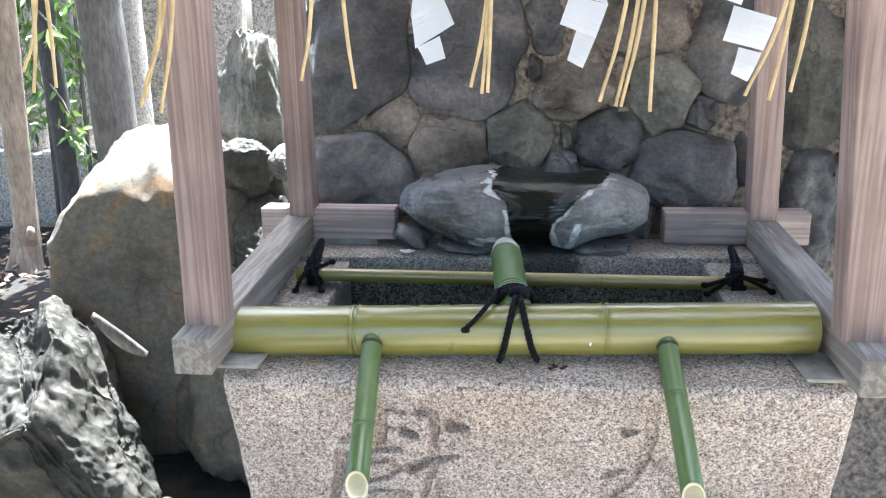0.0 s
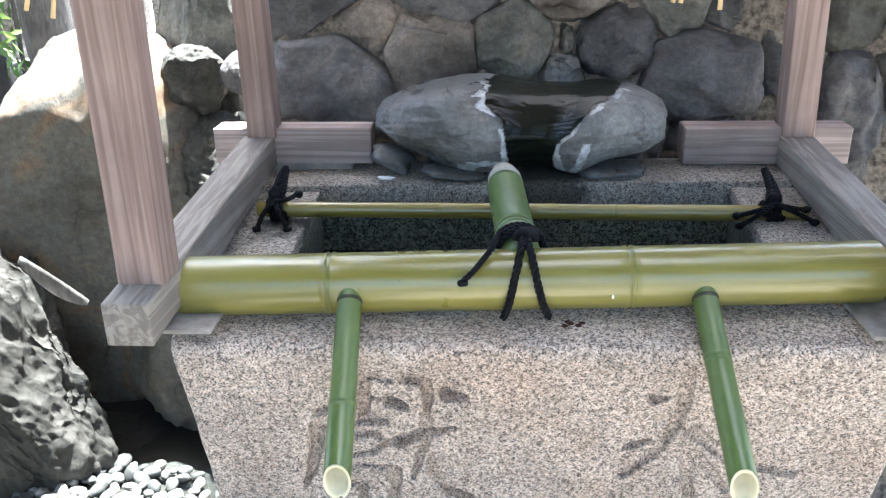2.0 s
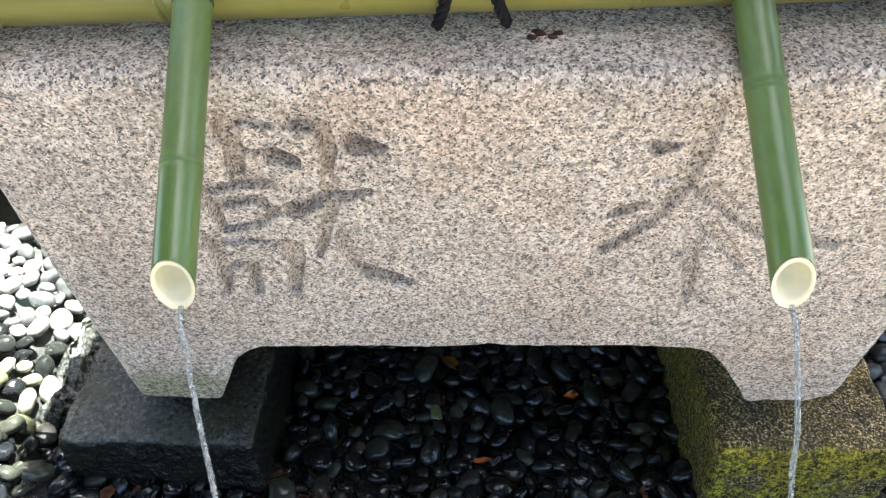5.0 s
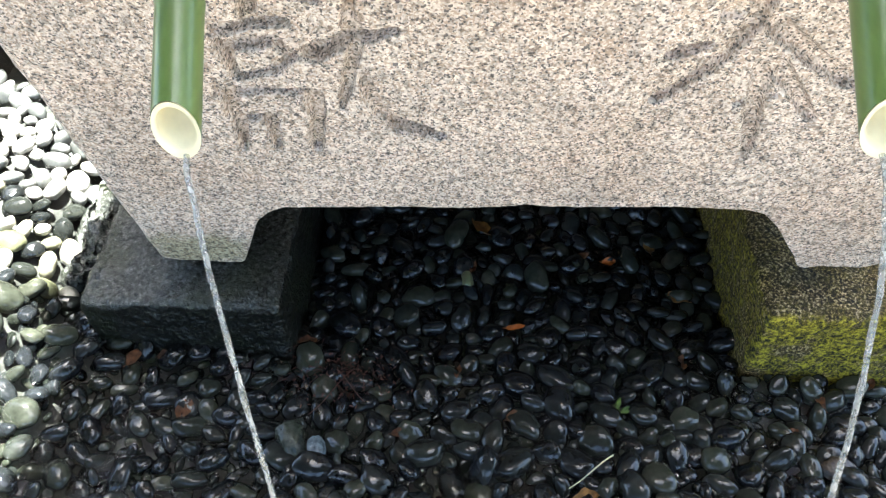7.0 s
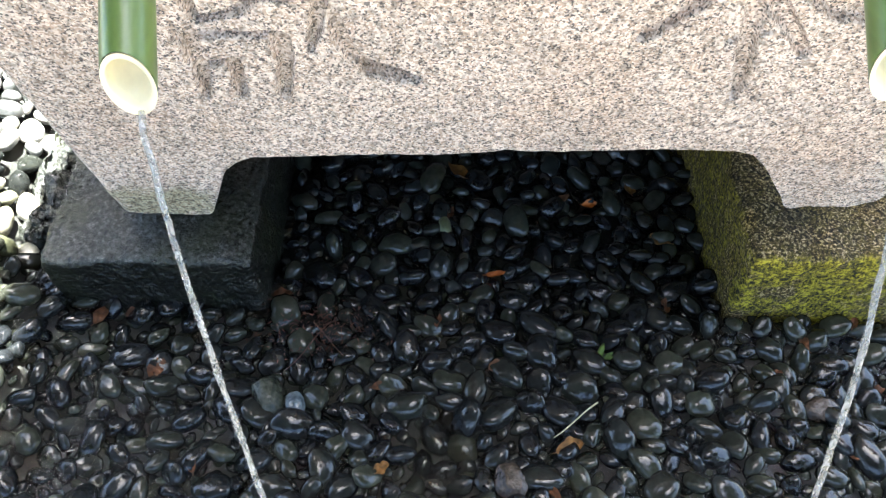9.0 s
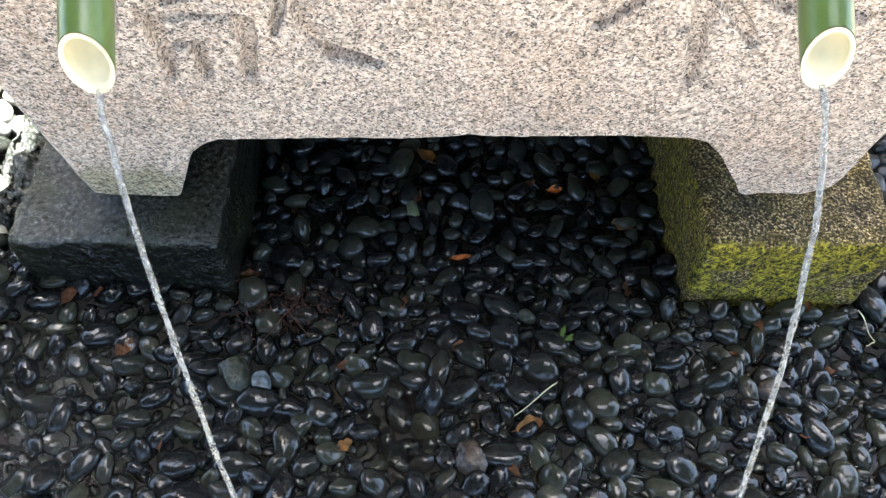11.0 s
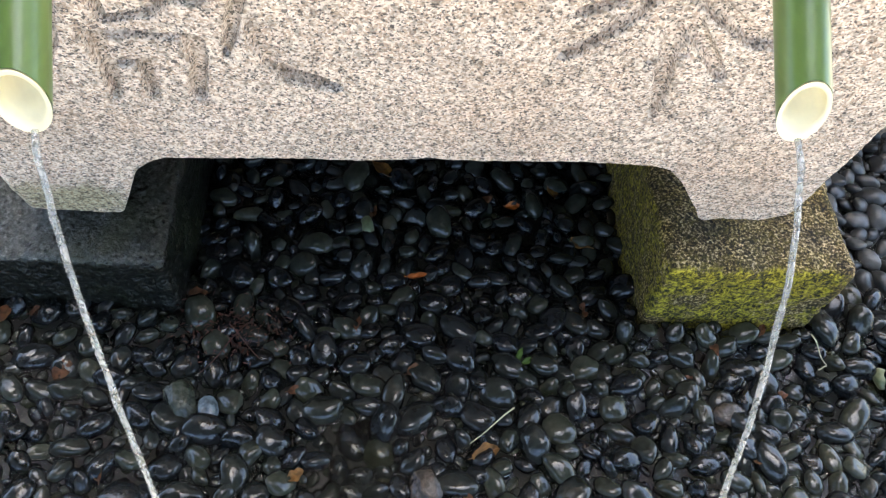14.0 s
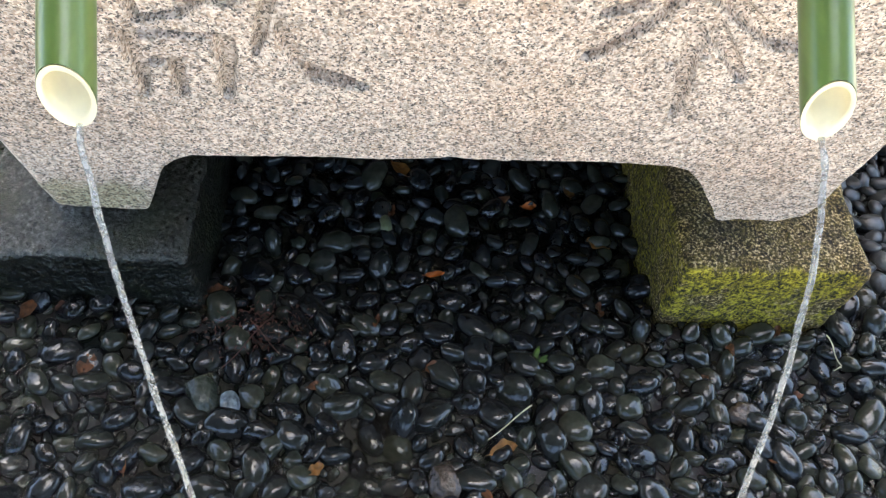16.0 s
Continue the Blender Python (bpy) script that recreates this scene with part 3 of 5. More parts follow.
# carved strokes of the two characters: points across the front, then width and depth
KEN = [
    ((-0.289, 0.798), (-0.252, 0.805), (-0.224, 0.794), 7, 5),
    ((-0.279, 0.785), (-0.272, 0.760), (-0.283, 0.712), 13, 10),
    ((-0.228, 0.749), (-0.208, 0.741), 11, 12),
    ((-0.264, 0.758), (-0.230, 0.755), 4, 4),
    ((-0.200, 0.801), (-0.170, 0.796), (-0.165, 0.760), (-0.171, 0.712), 10, 8),
    ((-0.319, 0.694), (-0.277, 0.704), (-0.242, 0.705), 8, 7),
    ((-0.319, 0.671), (-0.313, 0.627), 9, 9),
    ((-0.306, 0.671), (-0.261, 0.678), (-0.243, 0.655), (-0.268, 0.633), 8, 7),
    ((-0.315, 0.623), (-0.265, 0.633), 6, 6),
    ((-0.341, 0.593), (-0.297, 0.601), (-0.236, 0.598), 7, 6),
    ((-0.334, 0.590), (-0.332, 0.550), (-0.338, 0.492), 10, 8)]
KEN += [
    ((-0.230, 0.591), (-0.232, 0.545), (-0.244, 0.493), 10, 7),
    ((-0.318, 0.550), (-0.286, 0.557), 6, 6),
    ((-0.291, 0.547), (-0.293, 0.499), 8, 8),
    ((-0.133, 0.770), (-0.107, 0.759), 13, 11),
    ((-0.220, 0.659), (-0.173, 0.682), (-0.126, 0.693), 11, 11),
    ((-0.170, 0.712), (-0.172, 0.661), (-0.197, 0.576), 9, 6),
    ((-0.168, 0.628), (-0.155, 0.564), (-0.118, 0.540), 8, 5),
    ((-0.134, 0.543), (-0.079, 0.521), 11, 12),
    ((-0.356, 0.725), (-0.327, 0.741), 7, 8),
    ((-0.362, 0.690), (-0.370, 0.632), (-0.393, 0.555), 12, 9)]
HO = [
    ((0.209, 0.766), (0.232, 0.771), 8, 9),
    ((0.260, 0.819), (0.260, 0.766), (0.253, 0.709), (0.231, 0.658), (0.197, 0.617), (0.167, 0.590), 11, 7),
    ((0.220, 0.719), (0.253, 0.726), 7, 4),
    ((0.176, 0.663), (0.213, 0.676), 7, 9),
    ((0.276, 0.700), (0.316, 0.664), (0.369, 0.626), (0.463, 0.608), 11, 7),
    ((0.274, 0.642), (0.301, 0.651), 6, 5),
    ((0.281, 0.631), (0.290, 0.562), (0.300, 0.485), 11, 7),
    ((0.296, 0.642), (0.326, 0.603), (0.355, 0.562), 9, 6),
    ((0.266, 0.585), (0.305, 0.597), 5, 4)]


def carve_depth(px, pz, strokes):
    """Depth of the carving at arrays of places on the front."""
    out = np.zeros_like(px)
    for *pts, wid, dep in strokes:
        wid, dep = wid * 0.00112, dep * 0.0023
        for k, ((ax, az), (cx, cz)) in enumerate(zip(pts, pts[1:])):
            ux, uz = cx - ax, cz - az
            u = np.clip(((px - ax) * ux + (pz - az) * uz) / (ux * ux + uz * uz), 0, 1)
            d = np.hypot(px - ax - u * ux, pz - az - u * uz)
            tip = wid * (1.05 - 0.45 * (k + u) / (len(pts) - 1) + 0.25 * np.sin(90 * px + 70 * pz) * u)
            s = np.clip(1.7 * (1.12 - d / tip), 0, 1)
            out = np.maximum(out, dep * s * (2 - s))
    return out


def trough():
    bm = bmesh.new()
    nu, ns = 480, 230
    rows, cuts = [], []
    us = np.linspace(0, 1, nu + 1)
    for j in range(ns + 1):
        s = j / ns
        row = []
        x0 = -0.560 + 1.160 * us
        zb = np.array([arch(x) for x in x0])
        rim = RIM + 0.0115 * x0
        z = zb + (rim - zb) * s
        xl = np.array([lerp_table(LEFT_EDGE, q) for q in z])
        xr = np.array([lerp_table(RIGHT_EDGE, q) for q in z])
        x = xl + (xr - xl) * us
        y = (0.89 - z) * 0.155
        top = np.clip((z - rim + 0.03) / 0.03, 0, 1)
        y = y + 0.03 * (1 - np.sqrt(np.maximum(0, 1 - top ** 2)))
        edge = np.minimum(x - xl, xr - x)
        e = np.clip(1 - edge / 0.022, 0, 1)
        y = y + 0.022 * (1 - np.sqrt(np.maximum(0, 1 - e ** 2)))
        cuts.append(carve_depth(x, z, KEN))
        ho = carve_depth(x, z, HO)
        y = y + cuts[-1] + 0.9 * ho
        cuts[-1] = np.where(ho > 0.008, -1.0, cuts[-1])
        for k in range(nu + 1):
            p = Vector((x[k], y[k], z[k]))
            w = 0.0016 * noise.noise(p * 60) + 0.004 * noise.noise(p * 9) + 0.001 * noise.noise(p * 160)
            row.append(bm.verts.new((x[k] + 0.004 * noise.noise(p * 12 + Vector((7, 0, 0))) * e[k], y[k] + w, z[k])))
        rows.append(row)
    for a, c, cut in zip(rows, rows[1:], cuts):
        for k in range(nu):
            f = bm.faces.new((a[k], a[k + 1], c[k + 1], c[k]))
            # cut faces take the groove granites with painted shade
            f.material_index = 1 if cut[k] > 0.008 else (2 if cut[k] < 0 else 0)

    def sweep(line, depths, rise=None):
        last = line
        for d in depths:
            cur = [bm.verts.new((v.co.x, d + 0.003 * noise.noise(Vector((v.co.x * 40, d * 40, v.co.z * 40))), v.co.z + 0.002 * noise.noise(Vector((v.co.x * 50, d * 50, 0))))) for v in line]
            for k in range(len(line) - 1):
                bm.faces.new((last[k], last[k + 1], cur[k + 1], cur[k]))
            last = cur
        return last

    back = [0.14, 0.22, 0.3, 0.4, 0.5, 0.6, 0.7, 0.78]
    sweep(rows[0][::4], back)
    sweep([r[0] for r in rows[::5]], back)
    sweep([r[-1] for r in rows[::5]], back)
    last = rows[-1][::4]
    for d in (0.08, 0.13):
        cur = [bm.verts.new((v.co.x, d, rim_z(v.co.x, d) + 0.002 * noise.noise(Vector((v.co.x * 50, d * 50, 0))))) for v in rows[-1][::4]]
        for k in range(len(cur) - 1):
            bm.faces.new((last[k], last[k + 1], cur[k + 1], cur[k]))
        last = cur
    bmesh.ops.recalc_face_normals(bm, faces=bm.faces[:])
    return bm


th = thing("stone_trough", (0.02, 0.4, 0.2), "pinkish grey granite water trough carved with two characters", "trough")
body = part("body", trough(), M_granite, th)
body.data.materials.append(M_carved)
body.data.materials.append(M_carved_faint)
rim_l = on_rim(box(-0.600, -0.45, 0.128, 0.60, 0.70, RIM, 0.012, 0.004, 1, 3))
rim_r = on_rim(box(0.46, 0.634, 0.128, 0.60, 0.70, RIM, 0.012, 0.004, 2, 3))
rim_b = on_rim(box(-0.602, 0.636, 0.598, 0.80, 0.45, RIM + 0.014, 0.02, 0.006, 3, 4))
part("rim", join(rim_l, rim_r, rim_b), M_granite_rim, th)
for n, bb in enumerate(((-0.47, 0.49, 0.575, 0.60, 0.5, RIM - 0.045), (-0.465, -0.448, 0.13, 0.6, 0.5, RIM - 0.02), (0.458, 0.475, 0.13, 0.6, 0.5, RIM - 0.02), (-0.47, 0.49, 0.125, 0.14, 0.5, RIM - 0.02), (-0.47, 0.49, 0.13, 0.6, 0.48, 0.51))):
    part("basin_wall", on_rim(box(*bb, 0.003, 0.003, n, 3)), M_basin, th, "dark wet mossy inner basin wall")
part("back_face", box(-0.55, 0.6, 0.70, 0.78, 0.37, 0.62, 0.006), M_granite, th)
bm = bmesh.new()
bmesh.ops.create_grid(bm, x_segments=30, y_segments=16, size=0.5)
for v in bm.verts:
    v.co = Vector((0.005 + v.co.x * 0.93, 0.357 + v.co.y * 0.455, 0.80))
solo("basin_water", bm, M_dark_water, (0, 0.36, 0.80), "dark still water filling the stone trough", "water", kind="structure")

# ---- foot blocks ----
def rough_block(x0, x1, y0, y1, z0, z1, r, seed, n=44):
    """A hewn block with worn, rounded edges and a pitted surface."""
    bm = bmesh.new()
    bmesh.ops.create_cube(bm, size=2)
    bmesh.ops.subdivide_edges(bm, edges=bm.edges[:], cuts=n, use_grid_fill=True)
    half = Vector(((x1 - x0) / 2, (y1 - y0) / 2, (z1 - z0) / 2))
    mid = Vector(((x0 + x1) / 2, (y0 + y1) / 2, (z0 + z1) / 2))
    off = Vector((seed, seed * 2.3, 0))
    for v in bm.verts:
        p = Vector((v.co.x * half.x, v.co.y * half.y, v.co.z * half.z))
        inner = Vector([min(max(p[k], r - half[k]), half[k] - r) for k in range(3)])
        d = p - inner
        if d.length > 1e-6:
            p = inner + d.normalized() * r
        w = p + mid + off
        d = d.normalized() if d.length > 1e-6 else Vector((0, 0, 1))
        p += d * (0.005 * noise.noise(w * 9) + 0.0035 * noise.noise(w * 28) + 0.003 * noise.noise(w * 75) + 0.002 * noise.noise(w * 150))
        v.co = p + mid
    return bm



solo("foot_block", rough_block(0.409, 0.710, 0.042, 0.75, -0.14, 0.172, 0.013, 11), M_moss_block, (0.55, 0.35, -0.12), "granite foot block with yellow-green moss under the trough", "stone block", "trough foot blocks")
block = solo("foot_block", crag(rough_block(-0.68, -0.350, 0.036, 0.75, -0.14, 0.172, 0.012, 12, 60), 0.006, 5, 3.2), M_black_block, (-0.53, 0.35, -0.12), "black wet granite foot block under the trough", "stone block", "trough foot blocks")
# upward faces take a paler, glossier granite than the black sides
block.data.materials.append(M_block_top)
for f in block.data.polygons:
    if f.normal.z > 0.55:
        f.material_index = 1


# ---- timber frame on the trough ----
def lean_post(x0, y0, w, lean_x, lean_y, z0, z1=2.32):
    bm = box(x0, x0 + w, y0, y0 + w, z0, z1, 0.004)
    for v in bm.verts:
        h = v.co.z - z0
        v.co.x += lean_x * h
        v.co.y += lean_y * h
    return bm


def rising(bm):
    """Gives a level sill the slope of the trough's sides."""
    for v in bm.verts:
        v.co.z += 0.0775 * (v.co.y + 0.07)
    return bm


fr = thing("timber_frame", (0, 0.3, 0.93), "weathered brown timber frame standing on the stone trough", "timber frame")
part("post", lean_post(-0.650, -0.010, 0.074, 0.014, 0.0, 0.976), M_post, fr)
part("post", lean_post(0.584, -0.010, 0.074, -0.066, 0.0, 0.976), M_post, fr)
part("post", lean_post(-0.640, 0.700, 0.068, -0.014, 0.0, 1.032), M_post, fr)
part("post", lean_post(0.594, 0.700, 0.070, -0.036, 0.0, 1.032), M_post, fr)
part("sill", rising(box(-0.652, -0.578, -0.072, 0.772, 0.903, 0.975, 0.004)), M_sill, fr, "greyed timber sill")
part("sill", rising(box(0.590, 0.664, -0.080, 0.772, 0.903, 0.975, 0.004)), M_sill, fr, "greyed timber sill")
part("cross_beam", box(-0.726, -0.348, 0.712, 0.785, 0.967, 1.053, 0.004), M_beam, fr)
part("cross_beam", box(0.378, 0.752, 0.712, 0.785, 0.967, 1.053, 0.004), M_beam, fr)
part("shim", box(-0.645, -0.515, 0.0, 0.13, 0.886, 0.894, 0.002), M_plate, fr, "thin grey board")
part("shim", box(0.53, 0.65, 0.0, 0.13, 0.893, 0.901, 0.002), M_plate, fr, "thin grey board")
part("packing", rising(box(-0.64, -0.59, 0.12, 0.7, 0.868, 0.904, 0.002)), M_plate, fr)
part("packing", rising(box(0.60, 0.65, 0.12, 0.7, 0.868, 0.904, 0.002)), M_plate, fr)
part("packing", box(-0.60, -0.40, 0.72, 0.77, 0.948, 0.968, 0.002), M_plate, fr)
part("packing", box(0.42, 0.62, 0.72, 0.77, 0.955, 0.968, 0.002), M_plate, fr)
# unseen roof; its edges are set by where the shade should fall
part("roof", box(-0.58, 1.9, 0.12, 1.40, 2.42, 2.48, 0.01), M_roof, fr, "plain board roof out of view, outlined to cast shade")
part("top_beam", box(-0.62, 0.62, 0.0, 0.07, 2.32, 2.42, 0.004), M_beam, fr)
part("top_beam", box(-0.62, 0.62, 0.66, 0.73, 2.32, 2.42, 0.004), M_beam, fr)


# ---- bamboo ----
def bamboo(a, c, r, nodes, seg=32, ring=0.004, caps=True):
    """A bamboo stem from a to c with node rings at the given distances."""
    a, c = Vector(a), Vector(c)
    length = (c - a).length
    d = (c - a) / length
    marks = {0.0: r, length: r}
    for k in range(1, 24):
        marks[length * k / 24] = r
    for n in nodes:
        for off, dr in ((-0.011, 0.0), (-0.007, 0.0016), (-0.004, 0.0022), (-0.0015, -0.001), (0.001, -0.001), (0.004, 0.002), (0.008, 0.0012), (0.012, 0.0)):
            marks[n + off] = r + dr * r / 0.05
    ks = sorted(marks)
    return tube([a + d * k for k in ks], [marks[k] for k in ks], seg, caps)


mb = thing("bamboo_channel", (0, 0.11, 0.885), "thick olive green bamboo trunk lying across the trough", "bamboo pipe")
A, C = Vector((-0.590, 0.102, 0.9255)), Vector((0.574, 0.129, 0.9535))
part("trunk", bamboo(A, C, 0.052, (0.257, 0.760), 48, caps=False), M_bamboo, mb)
for d in (0.2521, 0.2621, 0.7549, 0.7649):
    w = (C - A).normalized()
    part("node_ring", tube([A + w * (d - 0.0025), A + w * (d - 0.001), A + w * (d + 0.001), A + w * (d + 0.0025)], [0.0524, 0.0539, 0.0539, 0.0524], 48, False), M_bamboo_ring, mb, "raised green node ring")
for e, w in ((A, -1), (C, 1)):
    u = (C - A).normalized() * w
    part("cut_end", tube([e + u * 0.0004, e + u * 0.0016], [0.0505, 0.049], 48), M_bamboo_cut, mb, "pale cut end")


def spout(top, tip, r, node, mat=M_bamboo_green):
    """A hollow bamboo spout, cut flat at its open end."""
    top, tip = Vector(top), Vector(tip)
    d = (tip - top).normalized()
    length = (tip - top).length
    sp = thing("bamboo_spout", tip, "slim fresh green bamboo spout with a pale cut end", "bamboo spout", "water spouts")
    bm = bamboo(top, tip, r, node, 28, caps=False)
    face = Vector((0, -0.98, 0.19)).normalized()

    def cut(b):
        for v in b.verts:
            along = (v.co - top).dot(d)
            if along > length - 0.03:
                rad = (v.co - top) - d * along
                v.co += d * (-(rad.dot(face)) / d.dot(face)) * min(1, (along - length + 0.03) / 0.03)
        return b
    part("stem", cut(bm), mat, sp)
    side = d.cross(Vector((0, 0, 1))).normalized()
    up = side.cross(d)
    bm = bmesh.new()
    rings = []
    for rr, back in ((r * 0.985, 0.0), (r * 0.82, 0.0), (r * 0.78, 0.004), (r * 0.76, 0.09), (0.0005, 0.092)):
        ring = []
        for k in range(28):
            a = 2 * math.pi * k / 28
            off = (side * math.cos(a) + up * math.sin(a)) * rr
            sl = -(off.dot(face)) / d.dot(face)
            ring.append(bm.verts.new(tip + off + d * (sl - back + 0.0006)))
        rings.append(ring)
    for a, c in zip(rings, rings[1:]):
        for k in range(28):
            bm.faces.new((a[k], a[(k + 1) % 28], c[(k + 1) % 28], c[k]))
    part("cut_end", bm, M_bamboo_cut, sp, "creamy white cut bamboo rim")
    part("collar", tube([top + d * 0.046, top + d * 0.0495, top + d * 0.053], [r * 1.03, r * 1.045, r * 1.005], 24), M_bamboo_seal, sp, "dark seal round the joint")
    return sp


spout((-0.297, 0.098, 0.945), (-0.276, -0.212, 0.768), 0.0205, (0.240,))
spout((0.286, 0.112, 0.953), (0.299, -0.190, 0.759), 0.0205, (0.160,))

pl = thing("bamboo_pole", (0.0, 0.45, 0.92), "thin yellow-green bamboo pole laid across the trough rim", "bamboo pole")
part("stem", bamboo((-0.554, 0.45, 0.945), (0.575, 0.45, 0.940), 0.0165, (0.386, 0.743), 20), M_bamboo_pole, pl)

pp = thing("bamboo_pipe", (-0.02, 0.25, 0.95), "short green bamboo pipe tied to the bamboo trunk", "bamboo pipe")
part("stem", bamboo((-0.035, 0.405, 1.012), (-0.008, 0.12, 0.960), 0.036, (0.185,), 32), M_bamboo_green, pp)
part("cut_end", tube([(-0.0352, 0.407, 1.0125), (-0.037, 0.425, 1.022), (-0.0395, 0.445, 1.032)], [0.0355, 0.033, 0.022], 24), M_bamboo_old, pp, "grey weathered cut end")


# ---- cords ----
def loop(c, r, axis, turns, spread, wob=0.0):
    """Control points of a cord wound round a stem."""
    axis = Vector(axis).normalized()
    s = axis.cross(Vector((0, 0, 1))).normalized()
    u = s.cross(axis)
    pts = []
    for k in range(int(turns * 10) + 1):
        a = 2 * math.pi * k / 10
        pts.append(Vector(c) + (s * math.cos(a) + u * math.sin(a)) * r + axis * spread * (k / (turns * 10) - 0.5))
    return pts


cd = thing("tie_cord", (-0.01, 0.065, 0.885), "twisted black cord tied round the bamboo pipe with hanging ends", "cord", "black cords")
part("winding", cord(loop((-0.012, 0.180, 0.966), 0.043, (0.07, -1, -0.1), 3, 0.03), 0.006), M_cord, cd)
part("winding", cord(loop((-0.012, 0.165, 0.968), 0.045, (0.4, -1, -0.1), 2, 0.02), 0.006), M_cord, cd)
part("end", cord([(-0.005, 0.135, 1.013), (-0.012, 0.085, 1.003), (-0.022, 0.061, 0.963), (-0.03, 0.057, 0.923), (-0.04, 0.065, 0.890)], 0.0065), M_cord, cd)
part("end", cord([(-0.003, 0.135, 1.013), (0.004, 0.085, 1.003), (0.014, 0.061, 0.963), (0.024, 0.057, 0.923), (0.036, 0.065, 0.893)], 0.0065), M_cord, cd)
part("end", cord([(-0.045, 0.165, 1.008), (-0.06, 0.095, 1.003), (-0.085, 0.065, 0.980), (-0.106, 0.055, 0.961)], 0.005), M_cord, cd)
part("knot", stone((-0.106, 0.054, 0.959), (0.009, 0.008, 0.007), 77, 2), M_cord, cd)
part("knot", stone((-0.003, 0.130, 1.013), (0.022, 0.014, 0.014), 78, 3, 0.3), M_cord, cd)


def pole_tie(x, seed, tails):
    rnd = random.Random(seed)
    z = 0.9431 + -0.0034 * x
    c = (x, 0.45, z)
    ti = thing("tie_cord", (x, 0.45, z - 0.02), "black cord knotted round the bamboo pole and the frame", "cord", "black cords")
    part("winding", cord(loop(c, 0.021, (1, 0.05, 0), 4, 0.035), 0.0055), M_cord, ti)
    part("winding", cord([(x - 0.004, 0.43, z + 0.012), (x - 0.002, 0.47, z + 0.047), (x + 0.004, 0.53, z + 0.067), (x + 0.012, 0.46, z + 0.037), (x + 0.008, 0.43, z + 0.012)], 0.007), M_cord, ti)
    part("knot", stone((x, 0.445, z + 0.029), (0.016, 0.014, 0.02), seed, 3, 0.35), M_cord, ti)
    for dx, dy, dz in tails:
        mid = (x + dx * 0.5, 0.43 + dy * 0.5 - 0.012, z + 0.022 + dz * 0.35)
        part("end", cord([(x, 0.432, z + 0.025), mid, (x + dx, 0.43 + dy, z + 0.015 + dz)], 0.005), M_cord, ti)
        part("end_knot", stone((x + dx, 0.43 + dy, z + 0.015 + dz), (0.009, 0.008, 0.008), seed + 5, 2), M_cord, ti)


pole_tie(-0.512, 31, ((-0.035, -0.03, -0.042), (0.03, -0.03, -0.042), (0.052, 0.0, 0.025)))
pole_tie(0.503, 32, ((-0.075, -0.01, -0.012), (-0.07, -0.02, -0.03), (0.075, -0.02, -0.022), (0.06, -0.005, 0.0)))

# ---- water rock and stone wall ----
wall = thing("stone_wall", (0, 0.95, 0.3), "rock wall of rounded river stones set in mortar", "stone wall", kind="structure")


def wall_y(z):
    return 0.95 + (z - 1.12) * 0.35


bm = bmesh.new()
wv = [[bm.verts.new((x, wall_y(z) + 0.020 + 0.016 * noise.noise(Vector((x * 7, z * 7, 1))) + 0.008 * noise.noise(Vector((x * 30, z * 30, 2))), z)) for x in np.linspace(-0.66, 1.6, 60)] for z in np.linspace(-0.1, 1.75, 60)]
for a, c in zip(wv, wv[1:]):
    for k in range(59):
        bm.faces.new((a[k], a[k + 1], c[k + 1], c[k]))
part("mortar_bed", bm, M_mortar, wall)
D, Bn, G = M_rock_dark, M_rock_brown, M_rock_green
STONES = (
    # x, z, width, height, depth, turn, material
    (-0.504, 1.467, 0.310, 0.517, 0.070, 0.05, D),
    (-0.168, 1.488, 0.377, 0.476, 0.075, 0.00, D),
    (-0.385, 1.258, 0.150, 0.162, 0.070, -0.50, Bn),
    (-0.233, 1.193, 0.257, 0.189, 0.085, 0.12, Bn),
    (-0.011, 1.216, 0.204, 0.191, 0.085, -0.20, G),
    (0.140, 1.357, 0.268, 0.187, 0.085, -0.10, Bn),
    (0.029, 1.410, 0.071, 0.087, 0.070, 0.20, Bn),
    (0.061, 1.540, 0.111, 0.175, 0.075, 0.00, D),
    (0.341, 1.532, 0.283, 0.187, 0.080, 0.05, Bn),
    (0.411, 1.343, 0.212, 0.218, 0.085, 0.10, G))
STONES += (
    (0.519, 1.290, 0.108, 0.112, 0.065, 0.20, D),
    (0.245, 1.215, 0.219, 0.166, 0.085, 0.05, D),
    (0.112, 1.146, 0.106, 0.090, 0.100, 0.10, M_rock_wet),
    (0.471, 1.127, 0.354, 0.216, 0.100, 0.05, D),
    (0.122, 1.213, 0.057, 0.087, 0.070, 0.00, G),
    (-0.476, 1.119, 0.324, 0.225, 0.095, 0.20, D),
    (0.583, 1.465, 0.184, 0.412, 0.075, 0.30, D),
    (0.828, 1.408, 0.212, 0.439, 0.085, 0.00, G),
    (0.825, 1.037, 0.177, 0.290, 0.090, 0.20, D),
    (0.654, 1.128, 0.114, 0.179, 0.070, -0.50, D))
